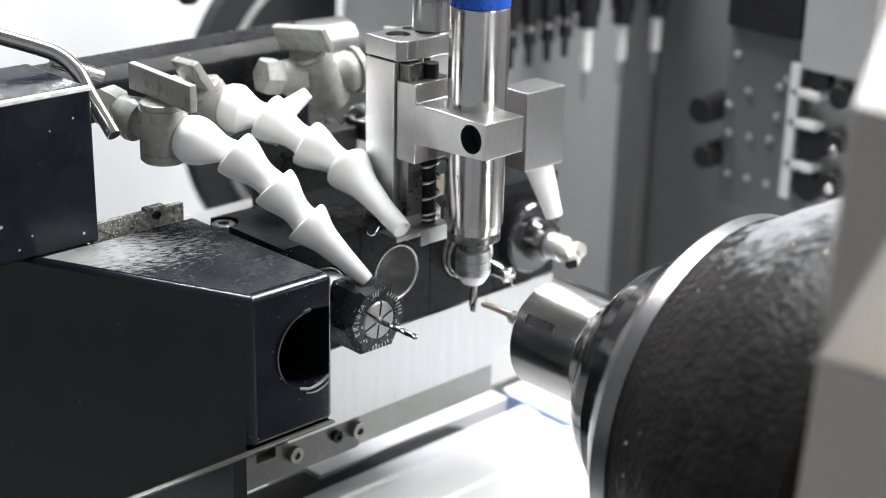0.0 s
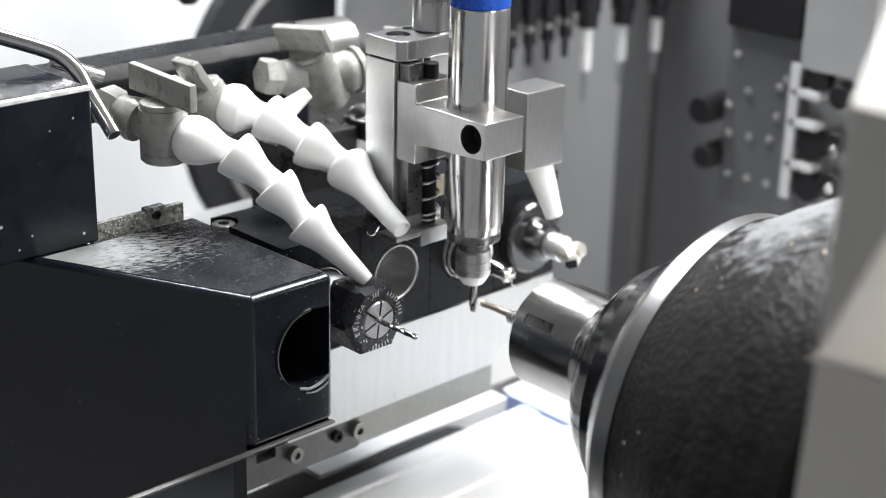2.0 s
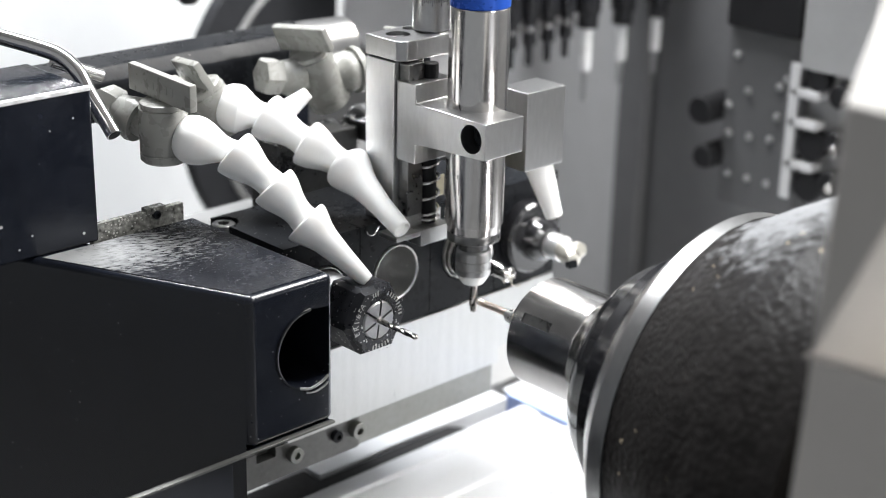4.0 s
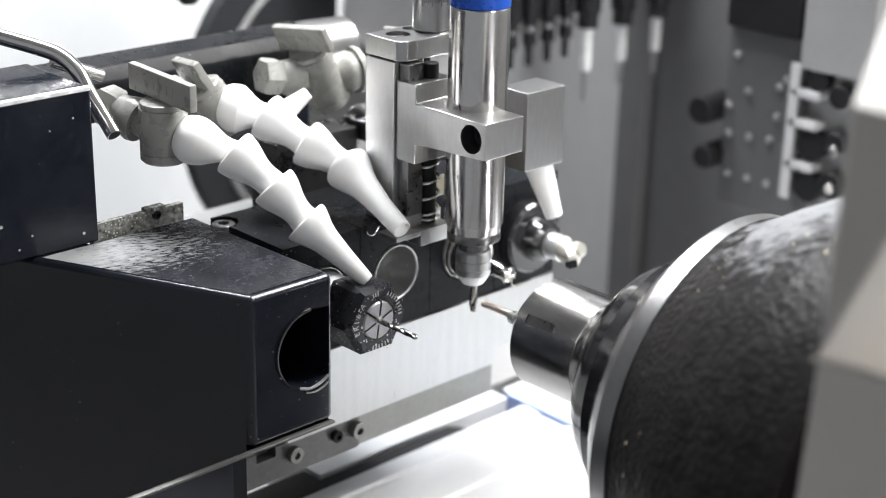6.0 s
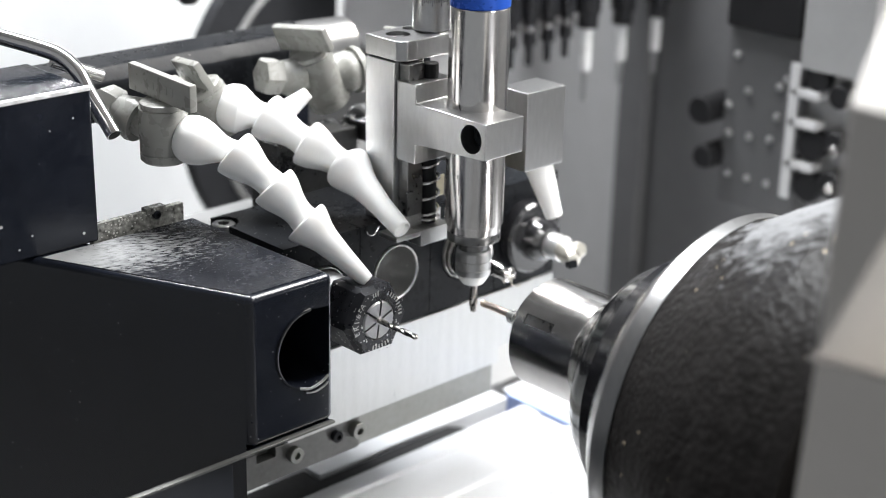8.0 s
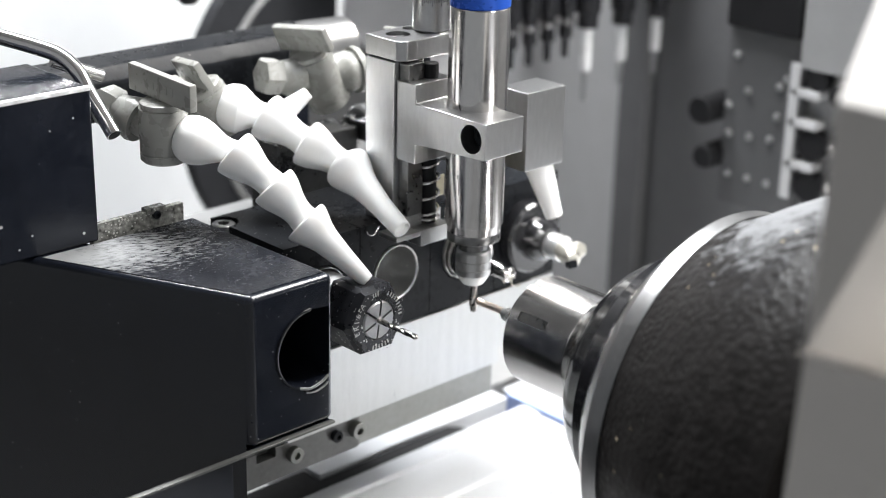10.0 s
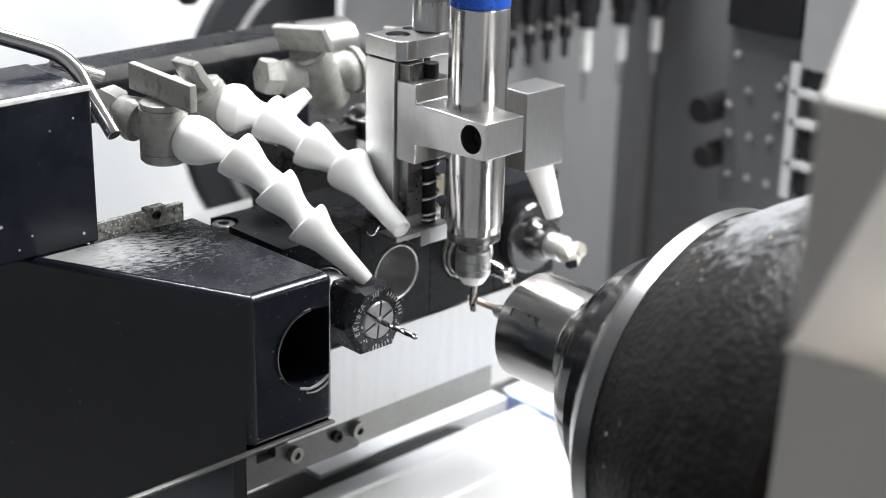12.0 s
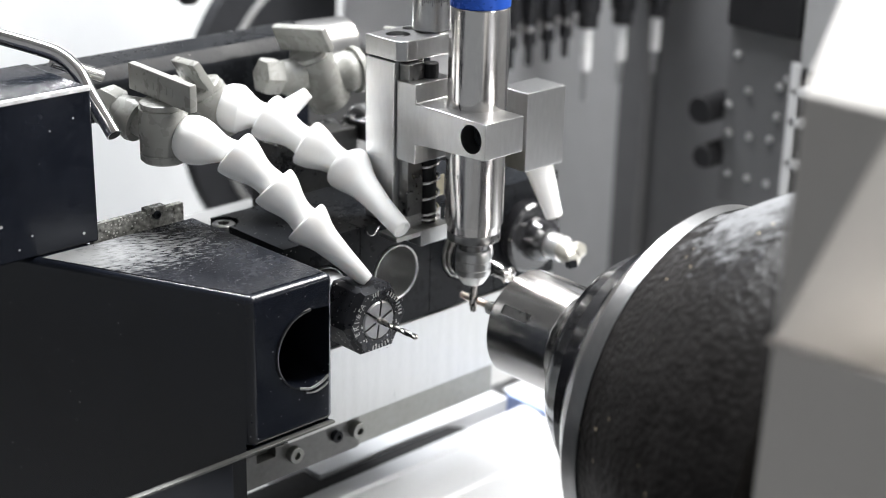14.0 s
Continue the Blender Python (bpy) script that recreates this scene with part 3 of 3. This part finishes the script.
part("thimble", lathe([(211.6, 6.2), (212.2, 6.8), (226, 6.8), (226.4, 6.4), (226.6, 6.8), (262, 6.8)], (52.4, 31.5, 0)), STEEL, mic)
for k in range(16):
    a = radians(200 + 6 * k)
    b = box(-0.09, 0.09, 6.7, 6.88, 222.6 if k % 5 else 221.4, 225.4, 0)
    b.transform(Matrix.Translation((52.4, 31.5, 0)) @ Matrix.Rotation(a - radians(90), 4, "Z"))
    part("scale_mark", b, RUBBER, mic)

sp = thing("spindle", (47, 0.5, 110), "polished steel high-speed spindle with a blue top", "spindle")
part("housing", lathe([(143, 9.5), (143.4, 9.9), (146.2, 9.95), (146.8, 10.8), (226.2, 10.8), (226.6, 10.6)], (46.6, 0.3, 0), n=96), CHROME, sp, "", 20)
part("blue_cap", lathe([(226.6, 10.3), (227, 10.8), (262, 10.8)], (46.6, 0.3, 0), n=96), BLUE, sp, "blue anodised cap")
part("end_ring", lathe([(139.6, 9.0), (140.1, 9.8), (141.9, 9.9), (142.9, 9.4)], (46.7, 0.3, 0), n=96), DARK_STEEL, sp)
part("neck", lathe([(133, 5.4), (139.7, 5.6)], (46.8, 0.3, 0)), DARK_STEEL, sp)
part("collet_nut", lathe([(122.2, 4.0), (122.6, 4.3), (125.6, 6.2), (126.2, 6.5), (128.4, 6.6), (128.5, 6.3), (129, 6.3), (129.1, 6.6), (131.6, 6.6), (131.7, 6.3), (132.1, 6.3), (132.2, 6.6), (135.2, 6.5), (135.8, 6.0)], (46.9, 0.3, 0)), STEEL, sp, "", 16)
part("cutter", fluted((47.2, 0.1, 124), (47.4, 0, 110.8), 1.55, 0.8, 2, 0.35, point=0), CARBIDE, sp, "thin carbide end mill")
for zz, h in ((203.5, 9), (191.6, 2.6), (163, 8)):
    for da, w, dz, hh in ((0, 0.10, 0, h), (-0.05, 0.09, h / 2 - 0.9, 1.6), (0.05, 0.09, h / 2 - 0.9, 1.6)):
        b = box(10.74, 10.84, -w, w, zz + dz - hh / 2, zz + dz + hh / 2, 0)
        b.transform(Matrix.Translation((46.6, 0.3, 0)) @ Matrix.Rotation(radians(192) + da, 4, "Z"))
        part("mark_bar", b, RUBBER, sp)

# ---------------------------------------------------------------- coolant valves and jointed hoses


def coolant_hose(base, points, radii, label, tip_radius):
    """Ball-jointed plastic hose: each link starts at a wide rim and narrows to the ball in the next."""
    ho = thing("coolant_hose", base, label, "coolant hose", "coolant hoses")
    pts = [Vector(p) for p in points]
    for k in range(len(pts) - 1):
        p, q, r = pts[k], pts[k + 1], radii[k]
        h = (q - p).length
        last = k == len(pts) - 2
        lip = [(0.9, r * 0.70), (-0.3, r * 0.86), (-0.5, r * 0.95), (0.0, r * 1.01), (0.9, r * 1.02)]
        if last:
            prof = lip + [(2.6, r * 0.97), (h * 0.15, r * 0.86), (h * 0.24, r * 0.72), (h * 0.32, r * 0.63), (h * 0.6, r * 0.48), (h - 0.4, tip_radius), (h, tip_radius * 0.85), (h - 1.5, tip_radius * 0.6)]
        elif k == 0:
            nxt = radii[1]
            prof = [(-1.6, r * 0.50), (-0.9, r * 0.72), (0.8, r * 0.90), (2.6, r), (5.0, r * 1.05), (7.4, r * 1.03), (h * 0.52, r * 0.92), (h * 0.68, r * 0.72), (h * 0.80, r * 0.58), (h * 0.9, r * 0.53), (h + 2.5, nxt * 0.5)]
        else:
            nxt = radii[k + 1]
            prof = lip + [(2.4, r * 0.99), (h * 0.25, r * 0.94), (h * 0.4, r * 0.82), (h * 0.55, r * 0.70), (h * 0.68, r * 0.63), (h * 0.8, r * 0.61), (h * 0.92, nxt * 0.64), (h + 2.5, nxt * 0.6)]
        part("nozzle" if last else "link", turned(prof, p, q, 48), PLASTIC, ho, "tapered nozzle" if last else "", 28)
    return ho


coolant_hose((-36, 62, 180), [(-37.5, 64, 180.4), (-24.8, 49.5, 175.1), (-17.3, 36.8, 164.4), (-11.5, 26.2, 152.6), (0.1, 6.0, 133.0)], [8.4, 8.6, 8.4, 8.4], "white jointed coolant hose bent towards the collet nut", 2.7)
coolant_hose((-3, 85, 181), [(-4.5, 84.5, 181.2), (6.6, 72.1, 177.9), (14.6, 58.0, 169.1), (22.9, 44.0, 161.1), (21.0, 11.1, 145.8)], [8.8, 8.8, 8.8, 8.9], "white jointed coolant hose reaching to the column foot", 3.6)


def coolant_valve(centre, down, lever, inlet, outlet, radius, height, label, lever_size=(38, 10), domed=False):
    """Plastic quarter-turn valve: body, cap, lever, inlet stub and outlet stub."""
    c = Vector(centre)
    down, lever = Vector(down).normalized(), Vector(lever).normalized()
    top = c - down * height / 2
    va = thing("coolant_valve", c - Vector((0, 0, height / 2)), label, "valve", "coolant valves")
    r, h = radius, height
    part("body", turned([(0, r), (h * 0.8, r), (h * 0.8 + 0.01, r - 0.35), (h * 0.83, r - 0.35), (h * 0.83 + 0.01, r), (h - 0.8, r), (h, r - 0.8)], top, top + down * h, 48), PLASTIC_GREY, va)
    part("cap", turned([(-2.4, r * 0.86), (-2.0, r * 0.93), (-0.1, r * 0.93)], top, top + down * h, 48), PLASTIC_GREY, va)
    lv = box(-lever_size[0] / 2, lever_size[0] / 2, -1.6, 1.6, 0, lever_size[1], 0.7)
    up = -down
    lever = (lever - up * lever.dot(up)).normalized()
    side = up.cross(lever)
    lv.transform(Matrix.Translation(top + up * 2.3) @ Matrix((lever, side, up)).transposed().to_4x4())
    lev = part("lever", lv, PLASTIC_GREY, va)
    for j in range(5):
        b = box(-8 + 4 * j - 1.1, -8 + 4 * j + 1.1, -1.75, -1.5, lever_size[1] * 0.35, lever_size[1] * 0.65, 0)
        b.transform(Matrix.Translation(top + up * 2.3) @ Matrix((lever, side, up)).transposed().to_4x4())
        part("mark_bar", b, PLASTIC_GREY, lev)
    i = Vector(inlet)
    hub = turned([(0, r * 0.62), (i.length * 0.45, r * 0.62), (i.length * 0.45, r * 0.9), (i.length * 0.55, r * 0.95), (i.length * 0.75, r * 0.8), (i.length, r * 0.6)], c, c + i, 40)
    part("inlet", hub, PLASTIC_GREY, va)
    part("hex_nut", turned([(i.length * 0.85, r * 0.78), (i.length * 0.9, r * 0.88), (i.length * 1.15, r * 0.88), (i.length * 1.2, r * 0.78)], c, c + i, 6), PLASTIC_GREY, va)
    o = Vector(outlet)
    shape = [(0, r * 0.6), (o.length, r * 0.6)]
    if domed:
        shape = [(0, r * 0.6), (o.length * 0.4, r * 0.7), (o.length * 0.55, r * 0.95), (o.length * 0.72, r * 1.0), (o.length * 0.86, r * 0.92), (o.length * 0.87, r * 1.12), (o.length, r * 1.12), (o.length + 0.4, r * 0.9)]
    part("outlet", turned(shape, c, c + o, 40), PLASTIC_GREY, va)
    return va


coolant_valve((-40, 70, 180.3), (0.02, 0.03, -1), (0, -1, 0), (-7, 22, 6), (7, -10, 0), 8.6, 19.6, "grey-white plastic coolant valve with a flat lever")
coolant_valve((-5, 87, 179), (0.5, -0.135, -0.863), (-0.11, -0.96, 0.07), (-8, 16, 4), (5, -8, -1), 8.0, 18, "grey-white plastic coolant valve half hidden behind its neighbour", (18, 12))
coolant_valve((44.5, 86, 183), (0.50, 0.02, -1), (0.22, -0.97, 0.11), (-22, 3, 4), (17, -3, 2), 8.4, 24, "grey-white plastic coolant valve with a tilted lever", (25, 11), True)
wing = thing("coolant_valve", (72, 80, 150), "grey-white plastic valve lever beside the column cap", "valve", "coolant valves")
lv = box(-9, 9, -1.5, 1.5, 0, 11, 0.7)
lv.transform(Matrix.Translation((80, 76, 189)) @ Matrix.Rotation(radians(-62), 4, "Z"))
part("lever", lv, PLASTIC_GREY, wing)
part("body", rod((80, 76, 165), (80, 76, 189), 7), PLASTIC_GREY, wing)
stub = thing("coolant_nozzle", (25, 70, 184), "short white plastic nozzle tip behind the hose", "nozzle")
part("tip", turned([(0, 4.2), (11, 2.4)], (16, 72, 178), (22, 67, 184.6), 32), PLASTIC, stub)
nz = thing("coolant_nozzle", (81, 4, 150), "white tapered plastic nozzle under the clamp block", "nozzle")
part("tip", turned([(0, 6.1), (25, 3.45), (25.6, 3.0)], (87.3, 8.8, 161.9), (90.4, -0.2, 137.8), 40), PLASTIC, nz)

man = thing("coolant_manifold", (0, 118, 150), "dark oily coolant manifold bar with steel ends", "manifold")
part("bar", prism([(108, 176), (108, 190), (112, 196), (126, 197), (132, 190), (132, 176)], "x", -150, 62, 1.2), BLACK_STEEL, man)
part("steel_end", rod((60, 118, 187), (84, 118, 186), 11, 40, 1.0), STEEL, man)
part("stand", box(44, 60, 112, 130, 20, 176, 1), BLACK_PAINT, man)
tb = thing("coolant_tube", (-60, 100, 200), "bent bright steel coolant tube", "tube")
part("tube", tube([(-85.3, 122.2, 215.5), (-78, 112.1, 212.7), (-70.7, 102.2, 210.1), (-65.4, 94.2, 207.5), (-63.1, 86.6, 202.9), (-62.8, 79.9, 196.2), (-62.4, 73.5, 190.4), (-62, 67, 184.4)], 2.75, 20), CHROME, tb)
part("end_hole", rod((-62.0, 67.1, 184.5), (-61.99, 66.82, 184.23), 2.1), RUBBER, tb)
part("branch", rod((-62, 106, 203), (-44, 102, 195), 2.3), CHROME, tb)

# ---------------------------------------------------------------- far things
wh = thing("rear_drive_casing", (200, 320, 0), "black round drive casing behind the slide", "casing")
rim = [(221 + 99.5 * math.cos(radians(a)), 102 + 99.5 * math.sin(radians(a))) for a in range(87, 275, 5)]
part("casing", prism([(z, x) for x, z in rim], "y", 291, 300, 1.5), CASING, wh)
rim2 = [(221 + 79 * math.cos(radians(a)), 290.5, 102 + 79 * math.sin(radians(a))) for a in range(90, 271, 10)]
part("rim", tube(rim2, 1.8, 10), GREY_PAINT, wh)
part("mount", box(215, 231, 300.2, 330, 0, 200, 1), RUBBER, wh)
part("hub", lathe([(286, 30), (288, 34), (291.2, 36)], (221, 0, 102), "y"), DARK_GREY, wh)
solo("rear_ledge", box(8, 70, 100, 136, 112, 120, 1), GREY_PAINT, "grey sheet ledge behind the tool block", "ledge", kind="structure")
solo("rear_block", box(14, 55, 75.4, 92, 132, 164, 0.8), DARK_STEEL, "dark steel block behind the column", "block")
part("adjusting_knob", rod((62, 84, 162), (76, 84, 162), 7.5, 32, 1), STEEL, col)
part("knob_bracket", box(56, 68, 41, 86, 158, 166, 0.6), DARK_STEEL, col)
solo("rear_post", box(300, 318, 330, 350, -200, 420, 2), RUBBER, "black vertical post at the back wall", "post")
wp = thing("rear_hook", (62, 200, 192), "black hook end hanging at the back", "hook")
part("end", rod((62, 200, 191.5), (62, 200, 1001), 5, 24, 2), RUBBER, wp)

rk = thing("tool_rack", (290, 170, 165), "dark tool rack rail across the cabin", "tool rack")
part("rail", box(205, 371, 162, 186, 178, 200, 1.5), BLACK_STEEL, rk)
# Unseen block and its bracket, added to shade the upper part of the panel.
part("housing", box(205, 371, 262, 290, 176, 420, 1.5), BLACK_STEEL, rk)
part("bracket", box(280, 300, 186.2, 261.8, 186, 198, 0.8), BLACK_STEEL, rk)
part("lip", box(205, 371, 159, 161.8, 184, 200, 0.5), RUBBER, rk)
for x, z0, z1, r, tipl in ((294, 131, 154, 3.1, 17), (323, 132, 152, 3.1, 13), (353, 133, 152, 2.9, 13)):
    tl = thing("rack_tool", (x, 165, z0), "bright tool shank hanging in the rack", "tool", "rack tools")
    part("shank", rod((x, 165, z0), (x, 165, z1), r), SHANK, tl)
    part("holder", lathe([(z1, r * 1.2), (z1 + 1, r * 1.9), (z1 + 8, r * 1.9), (z1 + 9, r * 2.3), (178, r * 2.3)], (x, 165, 0)), BLACK_GLOSS, tl)
    part("tip", rod((x, 165, z0 - tipl), (x, 165, z0), r * 0.55), DULL, tl)
for x in (224, 238, 252, 266, 280):
    tl = thing("rack_tool", (x, 168, 130), "dark tool holder hanging in the rack", "tool", "rack tools")
    part("holder", lathe([(140, 2.0), (150, 2.2), (151, 4), (164, 4), (164.5, 5.6), (178, 5.6)], (x, 168, 0)), BLACK_GLOSS, tl)
    part("collar", lathe([(158, 4.2), (158.5, 4.9), (161, 4.9), (161.5, 4.2)], (x, 168, 0)), CHROME, tl)

rp = thing("valve_plate", (300, 52, 80), "dark grey plate with rows of small screws", "plate")
part("plate", box(300, 312, 30, 76, 79, 171, 1), DARK_GREY, rp)
for (y, z) in ((71.4, 116.2), (59, 117), (46.7, 118.3), (70.3, 95.3), (58, 95.3), (46.1, 95.4), (73, 130.7), (43.8, 145.6), (43.7, 130.6), (70, 157), (40, 150), (62, 140)):
    part("screw", lathe([(300.5, 2.0), (299.2, 2.0), (298.2, 1.4), (297.8, 0.5)], (0, y, z), "x", 18), DULL, rp)
for (y, z, r) in ((84, 126.8, 7.5), (80.1, 103, 6.5)):
    kb = thing("clamp_knob", (305, y, z), "black round clamp knob beside the plate", "knob", "clamp knobs")
    part("knob", lathe([(290, r - 1), (292, r), (312, r)], (0, y, z), "x", 24), RUBBER, kb)
solo("upper_block", box(296, 340, 33, 76, 171.3, 230, 1.5), RUBBER, "black block above the screw plate", "block")
solo("grey_column", box(297, 330, -6, 32, 158, 300, 1), GREY_PAINT, "grey painted column", "column")
br = thing("slot_bracket", (300, 20, 90), "white slotted bracket holding dark fittings", "bracket")
part("web", box(296, 298, 31, 36, 92, 160, 0.5), GREY_LIGHT, br)
part("backing", box(305, 307, -4, 36, 92, 157, 0.3), GREY_PAINT, br)
for z in (146, 131, 110):
    part("shelf", box(296, 305, 19, 35, z - 2, z + 2, 0.5), GREY_LIGHT, br)
for (y, z, r) in ((22, 154, 6), (22, 121, 8), (22, 100, 8), (9, 148, 6), (9, 125, 6), (9, 104, 7)):
    part("fitting", rod((297.5, y, z), (305, y, z), r, 20, 1), RUBBER, br)
for z in (122, 103):
    part("bolt", rod((296, 8, z), (299, 8, z), 2.6, 16), CHROME, br)

# ---------------------------------------------------------------- moving work head
HX, HZ = 49.5, 113.5
head = thing("work_head", (HX, -22.7, HZ), "black cast work spindle head with a polished chuck and white cover", "spindle head")
keys = [(-193, 92.5), (-180, 91), (-167, 88), (-155, 83.2), (-145, 78.4), (-135, 72.8), (-126, 67.5), (-121, 64.9), (-119, 64.2)]
prof = []
for (ya, ra), (yb, rb) in zip(keys, keys[1:]):
    steps = max(1, int((yb - ya) / 1.0))
    prof += [(ya + (yb - ya) * k / steps, ra + (rb - ra) * k / steps) for k in range(steps)]
prof.append(keys[-1])
cast = lathe(prof, (HX, 0, HZ), "y", 300)
for v in cast.verts:
    if v.co.y < -119.5:
        out = Vector((v.co.x - HX, 0, v.co.z - HZ)).normalized()
        v.co += out * (0.12 * noise.noise(v.co * 0.25) + 0.15 * noise.noise(v.co * 0.11))
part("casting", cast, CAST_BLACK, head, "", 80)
part("ring", lathe([(-119, 64.5), (-113, 64.2), (-112, 63.2), (-106, 57)], (HX, 0, HZ), "y", 128), STEEL, head, "bright machined ring")
part("nose_cone", lathe([(-106, 56.6), (-103, 54), (-100, 47), (-92, 45), (-91.5, 44), (-86, 41), (-81, 37.5), (-79.5, 35)], (HX, 0, HZ), "y", 96), BLACK_GLOSS, head)
pk = box(-1.75, 1.75, -53.5, -40.4, 18.4, 26, 0)
pk.transform(Matrix.Translation((HX, 0, HZ)) @ Matrix.Rotation(radians(-56), 4, "Y"))
chuck = part("chuck", cut(lathe([(-79.6, 35), (-77, 31), (-72, 23.5), (-66.5, 21), (-65, 20.2), (-64, 20), (-39.5, 20), (-36.5, 20), (-34, 17.6), (-33.4, 12)], (HX, 0, HZ), "y", 128), pk), CHUCK, head)
# Dark insert puts the flat's dark reflection into its colour.
pk = box(-1.7, 1.7, -53.4, -40.5, 17.6, 19.4, 0.1)
pk.transform(Matrix.Translation((HX, 0, HZ)) @ Matrix.Rotation(radians(-56), 4, "Y"))
part("wrench_flat", pk, DARK_STEEL, head, "wrench flat with a dark insert for its dark reflection")
part("collet", lathe([(-34, 5.5), (-21.5, 3.2), (-20.6, 2.7), (-18.2, 2.6), (-17.4, 2.0), (-16.6, 1.2)], (HX, 0, HZ), "y", 32), SATIN, head)
rodbm = cut(rod((HX + 0.85, -20, HZ), (HX + 0.85, -2.1, HZ), 1.32, 24, 0.2), box(HX - 3, HX + 3, -9, 0, HZ + 0.1, HZ + 0.45, 0))
part("workpiece", rodbm, BRASS, head, "thin coppery metal rod being cut")
# folded sheet cover: each row runs from the near corner to the far side, front then back
FRONT = [(-20.6, -202.8, 287.3), (-71.7, -222.0, 259.0), (-71.7, -221.1, 203.9), (-71.7, -221.1, 203.9), (-71.6, -221.0, 203.6), (-34.1, -193.0, 71.7)]
SIDE = [(-20.6, -225.2, 287.3), (-71.7, -244.5, 259.0), (-71.7, -244.5, 259.0), (-15.9, -237.9, 178.6), (-70.0, -262.5, 205.4), (-32.6, -234.5, 73.5)]
BACK = Vector((110, 25, 0))
cv = bmesh.new()
chains = [[Vector(p) for p in FRONT], [Vector(p) for p in SIDE]]
chains += [[p + BACK for p in chains[1]], [p + BACK for p in chains[0]]]
verts = [[cv.verts.new(p) for p in row] for row in chains]
for i in range(4):
    a, b = verts[i], verts[(i + 1) % 4]
    for k in range(5):
        cv.faces.new((a[k], a[k + 1], b[k + 1], b[k]))
cv.faces.new([row[0] for row in verts])
cv.faces.new([row[5] for row in verts][::-1])
bmesh.ops.remove_doubles(cv, verts=cv.verts[:], dist=0.01)
bmesh.ops.recalc_face_normals(cv, faces=cv.faces[:])
bmesh.ops.bevel(cv, geom=cv.edges[:], offset=1.0, segments=2, affect="EDGES", profile=0.5)
part("cover", cv, COVER_PAINT, head, "warm white enamelled sheet cover")


def motions():
    # the work head feeds along its own axis in strokes, then in one slow pass
    strokes = [
        (0.0, 0.0), (0.5, 2.3), (1.0, 4.9), (1.45, 7.2), (1.6, 7.6), (1.7, -0.2), (1.9, 0.0), (2.0, 0.55), (2.5, 3.15), (3.0, 5.77), (3.2, 6.7),
        (3.3, 7.0), (3.4, 0.0), (3.6, 0.0), (4.7, 5.5), (4.8, 0.1), (5.0, 0.2), (5.3, 1.95), (5.5, 3.1), (5.7, 3.9), (5.8, 4.3), (5.9, 3.1),
        (6.0, 0.0), (6.2, 0.1), (6.5, 2.0), (6.7, 2.9), (6.8, 3.5), (6.9, 3.2), (7.0, 0.4), (7.1, 0.0), (7.2, 0.3), (7.4, 1.75), (7.5, 2.28),
        (7.6, 2.35), (7.7, 1.9), (7.8, 0.2), (7.9, 0.2), (8.0, 0.55), (8.2, 1.6), (8.3, 1.9), (8.4, 0.3), (8.55, 0.45), (10.3, 4.0), (10.5, 4.31),
        (11.0, 5.47), (11.5, 6.4), (12.0, 7.5), (12.5, 8.45), (13.0, 9.4), (13.5, 10.6), (14.0, 11.62)]
    walk(head, [(t, pose(HX * MM, (-22.7 + s) * MM, HZ * MM)) for t, s in strokes])


motions()
